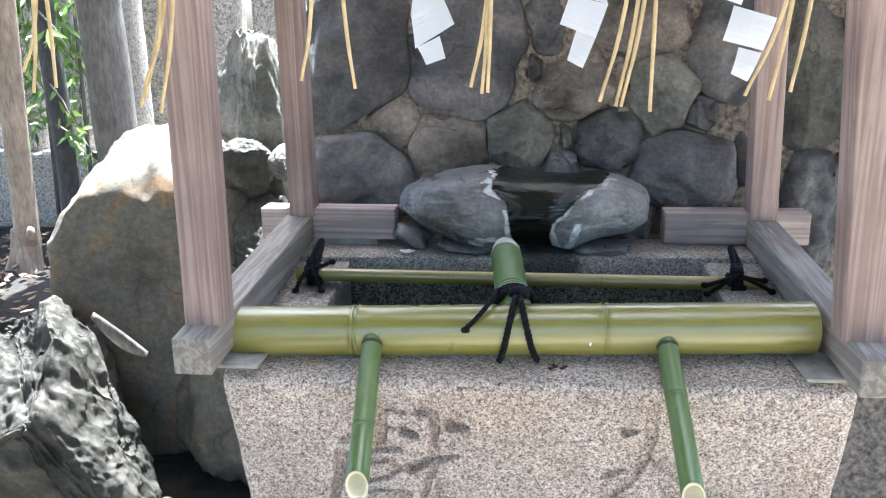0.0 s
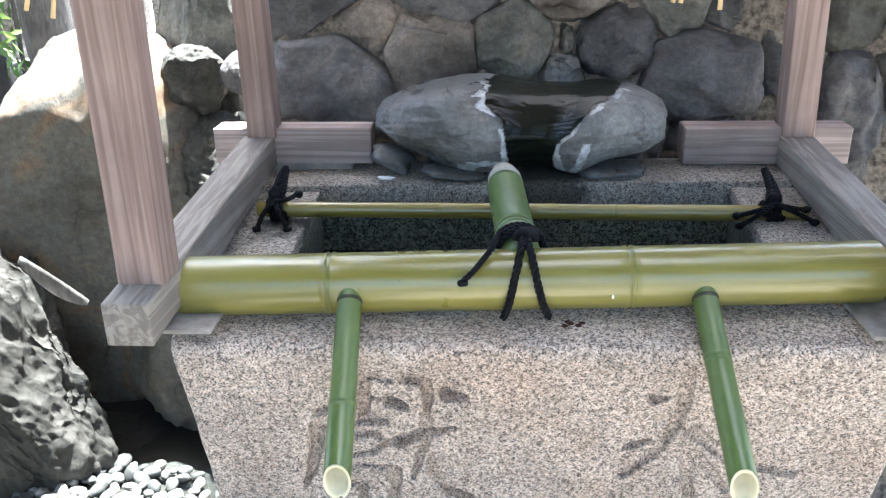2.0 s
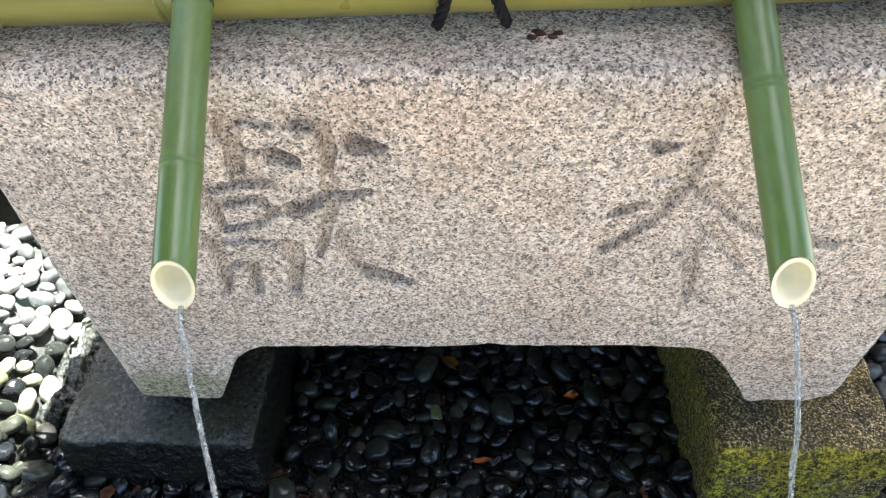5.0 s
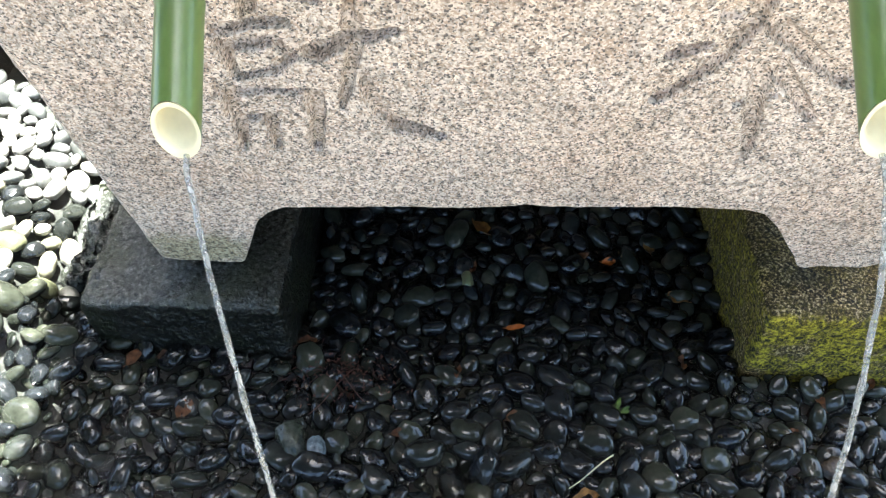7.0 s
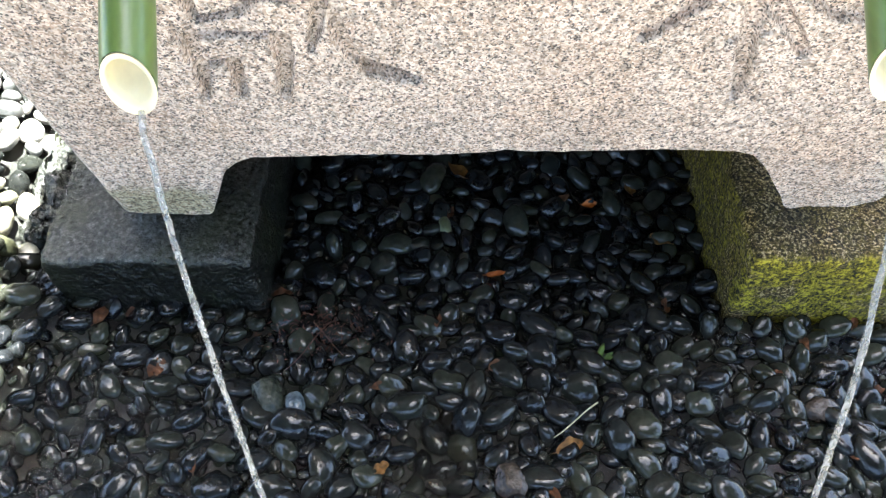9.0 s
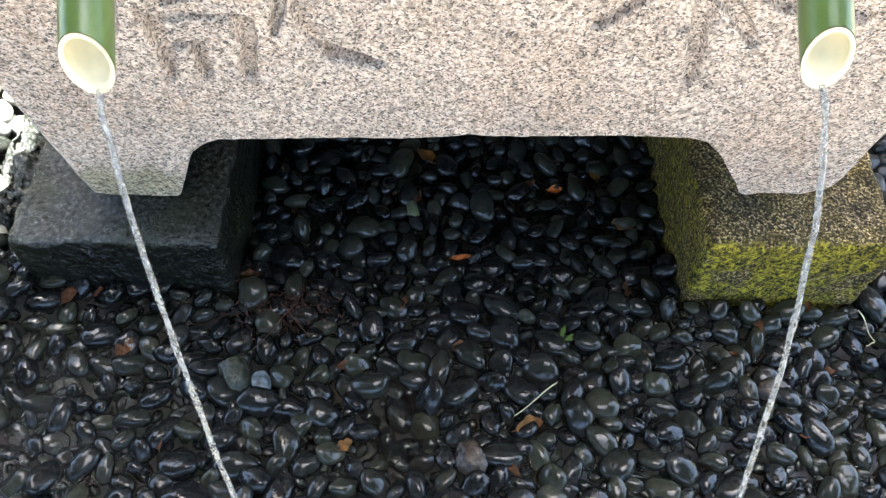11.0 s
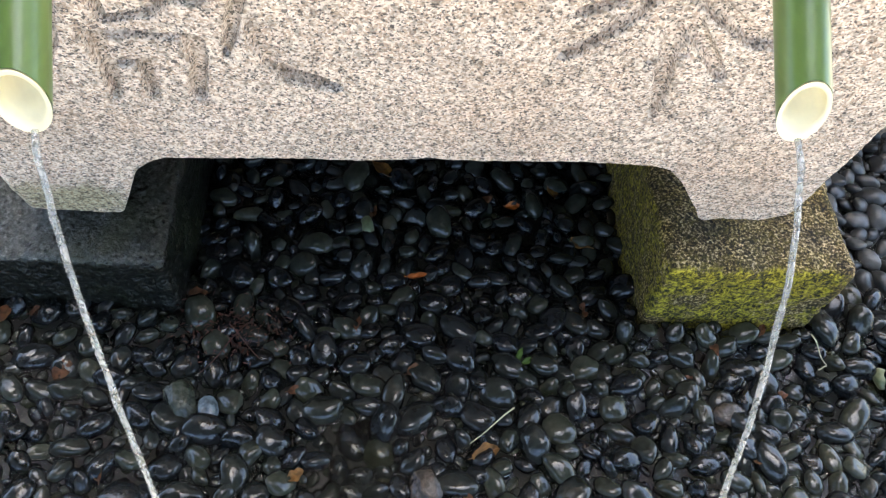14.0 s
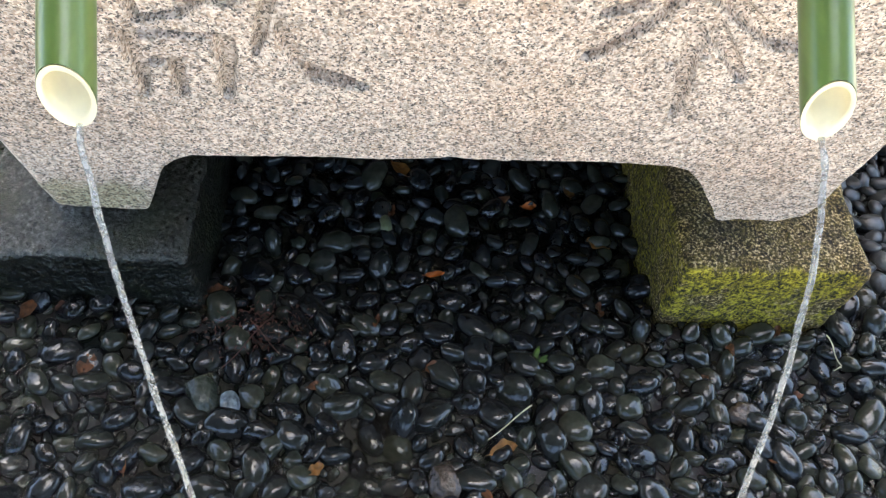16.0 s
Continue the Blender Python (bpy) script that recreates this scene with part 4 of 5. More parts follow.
STONES += (
    (0.488, 0.985, 0.212, 0.098, 0.070, 0.00, D),
    (0.992, 1.407, 0.145, 0.388, 0.090, 0.00, D),
    (0.979, 1.084, 0.144, 0.240, 0.090, 0.00, G),
    (-0.730, 1.134, 0.076, 0.086, 0.070, 0.00, D),
    (0.247, 0.982, 0.247, 0.148, 0.080, 0.00, D),
    (-0.107, 0.973, 0.267, 0.134, 0.080, 0.00, D),
    (-0.42, 1.82, 0.4, 0.26, 0.08, 0.0, G),
    (0.0, 1.82, 0.4, 0.24, 0.08, 0.0, D),
    (0.4, 1.74, 0.36, 0.24, 0.08, 0.1, D),
    (0.8, 1.76, 0.36, 0.24, 0.08, 0.0, Bn))


def reach(st, nx, nz):
    """Half the width of a stone along a direction in the wall."""
    c, sn = math.cos(st[5]), math.sin(st[5])
    a, e = nx * c - nz * sn, nx * sn + nz * c
    return 1 / math.sqrt((a / (st[2] / 2)) ** 2 + (e / (st[3] / 2)) ** 2)


for k, st in enumerate(STONES):
    x, z, w, h, dep, turn, mat = st
    bm = stone((0, 0, 0), (w * 0.63, dep, h * 0.63), 100 + k, 5, 0.17, 5, 0.90, turn, 2.3)
    crag(bm, 0.034, k * 3.1, 2.2)
    limits = []
    for o in STONES:
        dx, dz = o[0] - x, o[1] - z
        dist = math.hypot(dx, dz)
        if 0 < dist < 0.6:
            ra, rb = reach(st, dx / dist, dz / dist), reach(o, dx / dist, dz / dist)
            limits.append((dx / dist, dz / dist, dist * ra / (ra + rb) + 0.003))
    for v in bm.verts:
        fr_ = max(0.0, -v.co.y / dep)
        for nx, nz, lim in limits:
            hgt = v.co.x * nx + v.co.z * nz - lim + 0.010 * fr_ ** 3 + 0.012 * noise.noise(Vector((v.co.x * 11, k * 3.3, v.co.z * 11)))
            soft = 0.020
            push = hgt if hgt > soft else (0 if hgt < -soft else (hgt + soft) ** 2 / (4 * soft))
            v.co.x -= nx * push
            v.co.z -= nz * push
        v.co += Vector((x, wall_y(z + v.co.z) + 0.045, z))
    part("stone", bm, mat, wall)


def channel(p):
    """Middle and half width of the wet channel: a broad pool on top, a narrow chute down the front."""
    u = (p.z - 0.97) / 0.16 + (p.y - 0.60) / 0.25
    return (lerp_table([(0.0, 0.026), (0.4, 0.022), (0.8, 0.042), (1.2, 0.064), (1.8, 0.076), (2.4, 0.078)], u),
            lerp_table([(0.0, 0.052), (0.4, 0.056), (0.8, 0.088), (1.2, 0.130), (1.8, 0.148), (2.4, 0.120)], u))


def bell(x, c, w):
    return math.exp(-((x - c) / w) ** 2)


def rock_point(d):
    """The rock's surface along a direction: a broad smooth boulder with a sagging lip on either side of the chute."""
    k = (abs(d.x) ** 2.7 + abs(d.y) ** 2.5 + abs(d.z) ** 2.4) ** (-1 / 2.5)
    p = Vector((d.x * k * 0.338, d.y * k * 0.185, d.z * k * 0.098))
    f = 1 + 0.07 * noise.noise(d * 1.6 + Vector((3, 1, 7))) + 0.025 * noise.noise(d * 4.5) + 0.008 * noise.noise(d * 13)
    p = Vector((0.006 + p.x * f, 0.775 + p.y * f, 1.062 + p.z * f))
    front = min(max((0.80 - p.y) / 0.2, 0), 1)
    low = min(max((1.06 - p.z) / 0.09, 0), 1)
    # undercut at both ends, lips that reach down and forward beside the chute
    p.z += low * (0.038 * bell(p.x, -0.34, 0.12) + 0.012 * bell(p.x, 0.34, 0.11))
    p.z -= low * front * (0.016 * bell(p.x, -0.10, 0.10) + 0.034 * bell(p.x, 0.125, 0.045))
    p.y -= front * (0.010 * bell(p.x, -0.10, 0.11) + 0.026 * bell(p.x, 0.128, 0.055))
    # the chute is sunk between the lips and the pool lies in a shallow dish
    cx, w = channel(p)
    g = min(max(1.25 - abs(p.x - cx) / w, 0), 1)
    g = g * g * (3 - 2 * g)
    p.y += 0.026 * g * front
    p.z -= 0.022 * g * min(max((p.z - 1.05) / 0.06, 0), 1)
    return p


def wet(p):
    cx, w = channel(p)
    return abs(p.x - cx) / w + 0.22 * noise.noise(p * 11) + 0.10 * noise.noise(p * 38)


def water_rock():
    """The broad rock, and the film of dark water that runs down its middle."""
    body = bmesh.new()
    bmesh.ops.create_icosphere(body, subdivisions=7, radius=1)
    for v in body.verts:
        v.co = rock_point(v.co.normalized())
    body.normal_update()
    for f in body.faces:
        p = f.calc_center_median()
        e = wet(p)
        rim = 0.10 + 0.22 * max(0, 1.06 - p.z) / 0.08 + 0.2 * noise.noise(p * 16)
        lip = bell(p.x, 0.128 + 0.25 * (p.z - 1.0), 0.012 + 0.01 * noise.noise(p * 30)) > 0.5 and p.y < 0.70 and p.z < 1.05
        spill = p.z < 1.005 + 0.012 * noise.noise(p * 40) and -0.14 < p.x < -0.02 and p.y < 0.7 and noise.noise(p * 24) > -0.15
        f.material_index = 1 if (1.0 < e < 1.0 + rim and p.y < 0.74 and noise.noise(p * 33) > -0.2) or lip or spill else 0
    film = body.copy()
    film.normal_update()
    gone = [f for f in film.faces if wet(f.calc_center_median()) > 1.0 or f.normal.y > 0.3 or f.calc_center_median().z < 0.962]
    bmesh.ops.delete(film, geom=gone, context="FACES")
    for v in film.verts:
        v.co += v.normal * 0.003
    return body, film


rock_bm, film_bm = water_rock()
wr = thing("water_rock", (0.01, 0.75, 0.95), "broad smooth grey rock with dark water running down its middle", "rock")
part("body", rock_bm, M_rock_wet, wr).data.materials.append(M_crust)
part("water_film", film_bm, M_dark_water, wr, "dark film of running water")
for x, y, z, w, h, q, turn in ((0.205, 0.665, 0.966, 0.072, 0.016, 52, 0.0), (-0.295, 0.70, 0.985, 0.055, 0.024, 53, 0.4), (-0.15, 0.66, 0.968, 0.075, 0.014, 54, 0.1)):
    solo("wedge_stone", stone((x, y, z), (w, 0.06, h), q, 4, 0.15, 6, 0.85, turn), M_rock_wet, (x, y, z - h), "flat grey stone wedged under the water rock", "stone", "wedge stones")
# small flat white spot on the back rim
solo("droppings", stone((-0.305, 0.622, 0.9605), (0.018, 0.010, 0.003), 61, 3, 0.5), M_paper, (-0.305, 0.622, 0.957), "small white spot on the trough rim", "stain")

# ---- boulders beside the trough ----
solo("boulder", stone((-1.238, 1.150, 0.586), (0.405, 0.374, 0.634), 21, 6, 0.08, 4, 0.92, 0.10, 2.9, (((0.1, -1, -0.12), 0.72), ((-0.75, -0.2, 0.65), 0.86))), M_rock_boulder, (-1.16, 1.12, 0.05), "tall rounded grey-brown boulder with a sunlit top", "boulder", "garden rocks")
solo("boulder", crag(stone((-1.419, 0.600, 0.278), (0.377, 0.275, 0.560), 22, 7, 0.15, 18, 0.74, 0.08, 2.7, (((0.2, -1, -0.2), 0.62), ((0.72, -0.1, 0.68), 0.76), ((-0.3, -0.45, 0.84), 0.62))), 0.030, 3, 1.0), M_rock_rough, (-1.33, 0.60, 0.05), "craggy pale grey rock, patchily sunlit", "boulder", "garden rocks")
solo("boulder", crag(stone((-0.862, 1.045, 1.118), (0.092, 0.095, 0.094), 23, 6, 0.14, 6, 0.84, 0.2), 0.02, 5), M_rock_rough, (-0.815, 1.02, 1.02), "rough sunlit rock on the garden wall", "boulder", "garden rocks")
solo("boulder", crag(stone((-0.845, 1.0, 0.80), (0.125, 0.13, 0.245), 24, 6, 0.16, 7, 0.80, 0.1), 0.03, 5), M_rock_rough, (-0.845, 1.0, 0.55), "rough grey rock with a sunlit top beside the trough", "boulder", "garden rocks")
solo("boulder", crag(stone((-0.875, 1.24, 1.12), (0.165, 0.13, 0.42), 26, 6, 0.16, 6, 0.82, -0.12, 2.3), 0.02, 9), M_rock_green, (-0.875, 1.24, 0.7), "tall smooth green-grey standing rock behind the trough", "boulder", "garden rocks")
solo("boulder", stone((-0.884, 0.950, 0.315), (0.205, 0.205, 0.349), 25, 5, 0.2, 6, 0.8, 0.0), M_rock_boulder, (-0.86, 0.95, 0.0), "dark shaded rock behind the trough", "boulder", "garden rocks")

# ---- garden behind: trees, fence ----
def leaf_card(bm, p, d, n, length, width):
    """One pointed leaf with a folded midrib."""
    d, n = d.normalized(), n.normalized()
    s = d.cross(n).normalized()
    a = bm.verts.new(p)
    mid = bm.verts.new(p + d * length * 0.5 - n * width * 0.15)
    l = bm.verts.new(p + d * length * 0.42 + s * width * 0.5)
    r = bm.verts.new(p + d * length * 0.42 - s * width * 0.5)
    e = bm.verts.new(p + d * length - n * width * 0.3)
    bm.faces.new((a, r, mid))
    bm.faces.new((a, mid, l))
    bm.faces.new((mid, r, e))
    bm.faces.new((l, mid, e))


def trunk(name, base, top, r0, r1, mat, label, seed):
    b, c = Vector(base), Vector(top)
    pts = [b.lerp(c, k / 14) + Vector((0.02 * noise.noise(Vector((k * 0.4, seed, 0))), 0.02 * noise.noise(Vector((k * 0.4, seed, 9))), 0)) for k in range(15)]
    tr = thing(name, base, label, "tree", "garden trees")
    part("trunk", tube(pts, [r0 + (r1 - r0) * k / 14 for k in range(15)], 18), mat, tr)
    return tr


def dapple_crown(tr, fork, mid, spread, sprays, leaves, seed):
    """Unseen limbs and a loose crown of small leaves, added to a garden tree for dappled shade."""
    rnd = random.Random(seed)
    bm = bmesh.new()
    for k in range(sprays):
        c = Vector([mid[i] + rnd.uniform(-1, 1) * spread[i] for i in range(3)])
        f = Vector(fork)
        part("limb", tube([f, f.lerp(c, 0.5) + Vector((0, 0, 0.1)), c], [0.010, 0.007, 0.003], 7), M_bark, tr)
        for _ in range(leaves):
            p = c + Vector((rnd.gauss(0, 0.075), rnd.gauss(0, 0.075), rnd.gauss(0, 0.05)))
            leaf_card(bm, p, Vector((rnd.gauss(0, 1), rnd.gauss(0, 1), rnd.gauss(-0.3, 0.4))), Vector((rnd.gauss(0, 0.4), rnd.gauss(0, 0.4), 1)), rnd.uniform(0.07, 0.12), rnd.uniform(0.04, 0.06))
    part("crown", bm, M_leaf, tr)


tan_tree = trunk("tree", (-2.235, 1.9, 0.2), (-2.10, 1.9, 3.4), 0.055, 0.042, M_bark_light, "slim pale tan tree trunk", 1)
dark_tree = trunk("tree", (-2.15, 2.2, 0.2), (-2.20, 2.2, 3.4), 0.053, 0.043, M_bark_dark, "slim dark tree trunk", 2)
grey_tree = trunk("tree", (-1.80, 2.1, 0.2), (-1.93, 2.1, 3.4), 0.10, 0.085, M_bark, "grey barked tree trunk", 3)

part("root_flare", stone((-2.225, 1.885, 0.42), (0.085, 0.08, 0.24), 71, 4, 0.3, 4, 0.85), M_bark_light, tan_tree, "knobbly swollen trunk foot")
part("stub", tube([(-2.19, 1.88, 0.62), (-2.165, 1.85, 0.66), (-2.15, 1.83, 0.70)], [0.03, 0.024, 0.014], 10), M_bark_light, tan_tree)


def leafy_twig(tr, start, end, leaves, seed):
    """A thin twig with hanging pointed leaves."""
    rnd = random.Random(seed)
    a, c = Vector(start), Vector(end)
    part("twig", tube([a, a.lerp(c, 0.5) + Vector((0, 0, 0.03)), c], [0.006, 0.004, 0.002], 6), M_bark, tr)
    bm = bmesh.new()
    for k in range(leaves):
        p = a.lerp(c, rnd.uniform(0.25, 1.0)) + Vector((rnd.gauss(0, 0.02), rnd.gauss(0, 0.02), rnd.gauss(0, 0.02)))
        leaf_card(bm, p, Vector((rnd.gauss(0, 0.6), rnd.gauss(-0.1, 0.4), rnd.gauss(-0.6, 0.4))), Vector((rnd.gauss(0, 0.5), -0.7, 0.6)), rnd.uniform(0.06, 0.10), rnd.uniform(0.02, 0.032))
    part("leaves", bm, M_leaf, tr)


leafy_twig(dark_tree, (-2.17, 2.15, 1.62), (-1.98, 2.05, 1.42), 16, 91)
leafy_twig(dark_tree, (-2.16, 2.15, 1.30), (-2.00, 2.05, 1.10), 16, 92)
leafy_twig(dark_tree, (-2.16, 2.15, 1.12), (-1.95, 2.04, 0.98), 12, 93)
# added sprays out of view, placed so that their shade falls on the rocks
dapple_crown(grey_tree, (-1.92, 2.1, 3.35), (-0.98, 1.30, 3.9), (0.12, 0.10, 0.2), 1, 16, 77)
dapple_crown(grey_tree, (-1.92, 2.1, 3.35), (-0.50, 1.95, 3.55), (0.13, 0.06, 0.10), 5, 44, 78)

fence = thing("stone_fence", (-1.4, 2.8, 0.3), "granite post fence behind the garden", "fence", kind="structure")
for k in range(16):
    x = -4.0 + k * 0.29
    part("post", box(x, x + 0.185, 2.75, 2.98, 0.90, 2.7, 0.008), M_fence, fence)
part("base", box(-4.6, 0.8, 2.68, 3.05, 0.2, 0.90, 0.015, 0.006, 3, 4), M_fence, fence)


rnd = random.Random(5)
bm = bmesh.new()
for _ in range(1300):
    p = Vector((rnd.uniform(-3.0, -2.1), rnd.uniform(2.25, 2.6), rnd.triangular(0.9, 2.8, 1.6)))
    d = Vector((rnd.gauss(0, 0.5), rnd.gauss(-0.2, 0.5), rnd.gauss(-0.7, 0.4)))
    leaf_card(bm, p, d, Vector((rnd.gauss(0, 0.5), -0.6, 0.8)), rnd.uniform(0.06, 0.11), rnd.uniform(0.018, 0.03))
sh = thing("shrub", (-2.57, 2.4, 0.3), "bright green narrow-leaved shrub in sunlight", "shrub")
part("leaves", bm, M_leaf, sh)
for k in range(5):
    x = -2.95 + 0.19 * k
    part("stem", tube([(x, 2.42, 0.3), (x + 0.03, 2.43, 1.4), (x + 0.05, 2.42, 2.6)], [0.012, 0.009, 0.005], 8), M_bark, sh)

def screen_tree(x, y, h, r, leaves, seed, size):
    """An unseen tree added to screen the sky: tapered trunk, limbs and a ragged crown of leaf sprays with gaps."""
    rnd = random.Random(seed)
    tr = thing("tree", (x, y, 0.05), "unseen tall broad-leaved tree with a ragged green crown, added to screen the sky", "tree", "yard trees")
    part("trunk", tube([(x, y, 0.0), (x + 0.1, y, h * 0.35), (x, y + 0.1, h * 0.7)], [0.2, 0.15, 0.08], 12), M_bark, tr)
    bm = bmesh.new()
    for k in range(34):
        a, q, zz = rnd.uniform(0, 6.28), math.sqrt(rnd.random()), rnd.uniform(-1, 1)
        rr = r * q * math.sqrt(max(0.1, 1 - zz * zz * 0.7))
        c = Vector((x + rr * math.cos(a), y + rr * math.sin(a), h * 0.68 + zz * h * 0.23))
        if k < 7:
            part("limb", tube([(x, y, h * 0.4), ((x + c.x) / 2, (y + c.y) / 2, (h * 0.45 + c.z) / 2), c], [0.07, 0.045, 0.02], 8), M_bark, tr)
        cr = rnd.uniform(0.35, 0.8) * r * 0.45
        for _ in range(leaves // 34):
            p = c + Vector((rnd.gauss(0, cr), rnd.gauss(0, cr), rnd.gauss(0, cr * 0.6)))
            leaf_card(bm, p, Vector((rnd.gauss(0, 1), rnd.gauss(0, 1), rnd.gauss(-0.3, 0.5))), Vector((rnd.gauss(0, 0.6), rnd.gauss(0, 0.6), 1)), size * rnd.uniform(0.7, 1.3), size * rnd.uniform(0.35, 0.6))
    part("crown", bm, M_leaf_dark, tr)


# trees added out of view to block sky light and break up reflections
for x, y, h, r, seed in ((-2.7, -3.5, 8.5, 1.9, 1), (0.4, -4.3, 8.5, 1.9, 2), (3.3, -4.0, 8.5, 1.8, 3), (-2.6, -0.9, 6.0, 1.9, 4), (-6.0, -13.0, 5.0, 2.8, 5), (4.5, -1.7, 7.5, 1.9, 6), (9.0, -8.0, 6.0, 2.6, 7), (-8.5, -4.0, 7.0, 2.8, 8)):
    screen_tree(x, y, h, r, 5200, seed, 0.30)
screen_tree(-2.9, 3.9, 5.2, 1.5, 2600, 9, 0.13)

# ---- straw rope with tassels and paper ----
rp = thing("straw_rope", (0, -0.2, 1.89), "twisted straw rope strung across the frame", "rope")
part("strand", cord([(-1.1, -0.2, 1.92), (-0.6, -0.2, 1.895), (0, -0.2, 1.88), (0.7, -0.2, 1.895)], 0.022, 0.12), M_straw, rp)


def tassel(strands):
    x0 = sum(s[0] for s in strands) / len(strands)
    ta = thing("straw_tassel", (x0, -0.2, 1.88), "dry straw strands hanging from the rope", "straw tassel", "straw tassels")
    for k, (xt, xb, zb) in enumerate(strands):
        zt = 1.56
        slope = (xt - xb) / (zt - zb)
        x1 = xt + slope * 0.32 * 0.5
        y = -0.2 - 0.006 * k
        part("strand", tube(curve_points([(x1, y, 1.885), (xt, y, zt), (xb, y - 0.004, zb)], 6), [0.003] * 4 + [0.0032] * 5 + [0.0027] * 4, 7), M_straw, ta)


tassel(((-0.553, -0.597, 1.418), (-0.550, -0.586, 1.431), (-0.542, -0.581, 1.453), (-0.525, -0.557, 1.411), (-0.542, -0.551, 1.513)))
tassel(((-0.317, -0.337, 1.458), (-0.265, -0.252, 1.446)))
tassel(((-0.055, -0.077, 1.447), (-0.051, -0.060, 1.438), (-0.047, -0.051, 1.440)))
tassel(((0.147, 0.115, 1.425), (0.163, 0.138, 1.419), (0.171, 0.145, 1.419), (0.187, 0.186, 1.412)))
tassel(((0.370, 0.323, 1.433), (0.377, 0.356, 1.427), (0.400, 0.383, 1.439)))
tassel(((-0.754, -0.784, 1.474), (-0.752, -0.768, 1.442), (-0.725, -0.726, 1.450)))


def paper(panels, seed):
    """A folded zigzag streamer: stepped panels, each a bent sheet hung under the last."""
    out = []
    for k, (a, c, d, e) in enumerate(panels):
        bm = bmesh.new()
        y = -0.2 - 0.004 * (k % 2)
        rows = []
        for i in range(7):
            u = i / 6
            left, right = Vector(a).lerp(Vector(e), u), Vector(c).lerp(Vector(d), u)
            rows.append([bm.verts.new((q.x, y + 0.008 * math.sin(2.2 * u + seed + w), q.y)) for w in (0, 0.5, 1) for q in (left.lerp(right, w),)])
        for ra, rb in zip(rows, rows[1:]):
            for i in range(2):
                bm.faces.new((ra[i], ra[i + 1], rb[i + 1], rb[i]))
        bmesh.ops.solidify(bm, geom=bm.faces[:], thickness=0.0008)
        out.append(bm)
    x, z = panels[0][0]
    out.append(tube([(x, -0.2, 1.89), (x + 0.01, -0.2, z)], 0.0025, 6))
    solo("paper_streamer", join(*out), M_paper, (x, -0.2, 1.88), "white folded zigzag paper streamer hanging from the rope", "paper streamer", "paper streamers", smooth=False)


paper((((-0.157, 1.633), (-0.112, 1.652), (-0.117, 1.573), (-0.166, 1.552)), ((-0.166, 1.552), (-0.117, 1.575), (-0.100, 1.539), (-0.160, 1.504)), ((-0.158, 1.506), (-0.124, 1.522), (-0.114, 1.490), (-0.144, 1.480))), 1)
paper((((0.058, 1.640), (0.106, 1.632), (0.121, 1.564), (0.068, 1.579)), ((0.067, 1.577), (0.122, 1.564), (0.105, 1.517), (0.053, 1.537)), ((0.078, 1.528), (0.106, 1.517), (0.088, 1.474), (0.065, 1.486))), 2)
paper((((0.273, 1.621), (0.319, 1.613), (0.309, 1.560), (0.269, 1.573)), ((0.298, 1.560), (0.357, 1.542), (0.343, 1.497), (0.284, 1.512)), ((0.310, 1.502), (0.341, 1.494), (0.326, 1.453), (0.300, 1.465))), 3)


# ---- water streams ----
def stream(tip, vy, vx, seed):
    pts, rad = [], []
    for k in range(44):
        tt = 0.014 + 0.356 * k / 43
        w = 0.0022 * noise.noise(Vector((tt * 40, seed, 0)))
        pts.append((tip[0] + vx * tt + w, tip[1] - vy * tt, tip[2] - 0.02 * tt - 4.9 * tt * tt))
        rad.append(0.0026 * (1 + 0.3 * noise.noise(Vector((tt * 70, seed, 5)))) * (1 + 0.5 * tt + 1.2 * tt * noise.noise(Vector((tt * 130, seed, 9)))))
    solo("water_stream", tube(pts, rad, 12), M_water, pts[-1], "thin clear stream of water falling from the spout", "water", "water streams")


stream((-0.274, -0.212, 0.752), 0.82, 0.26, 1)
stream((0.299, -0.190, 0.743), 0.94, -0.06, 2)

# ---- pebbles ----
bm = bmesh.new()
bv = [[bm.verts.new((x, y, ground_z(x, y) - 0.012 + 0.006 * noise.noise(Vector((x * 9, y * 9, 2))))) for x in np.linspace(-1.3, 1.3, 60)] for y in np.linspace(-0.75, 0.85, 40)]
for a, c in zip(bv, bv[1:]):
    for k in range(59):
        bm.faces.new((a[k], a[k + 1], c[k + 1], c[k]))
bed = solo("pebble_bed", bm, M_soil, (0, 0, 0), "bed of glossy black wet pebbles round the trough feet", "pebble bed", kind="structure")


def pebble_mesh(seed, sub=3):
    rnd = random.Random(seed)
    bm = bmesh.new()
    bmesh.ops.create_icosphere(bm, subdivisions=sub, radius=1)
    off = Vector((seed * 3.7, seed * 1.3, 0))
    sx, sy, sz = 1.0, rnd.uniform(0.56, 0.86), rnd.uniform(0.42, 0.62)
    p = rnd.uniform(1.95, 2.25)
    for v in bm.verts:
        d = v.co.normalized()
        k = (abs(d.x) ** p + abs(d.y) ** p + abs(d.z) ** p) ** (-1 / p)
        f = k * (1 + 0.16 * noise.noise(d * 1.1 + off) + 0.05 * noise.noise(d * 3 + off))
        v.co = Vector((d.x * f * sx * (1 - 0.1 * d.y), d.y * f * sy, d.z * f * sz))
    return bm


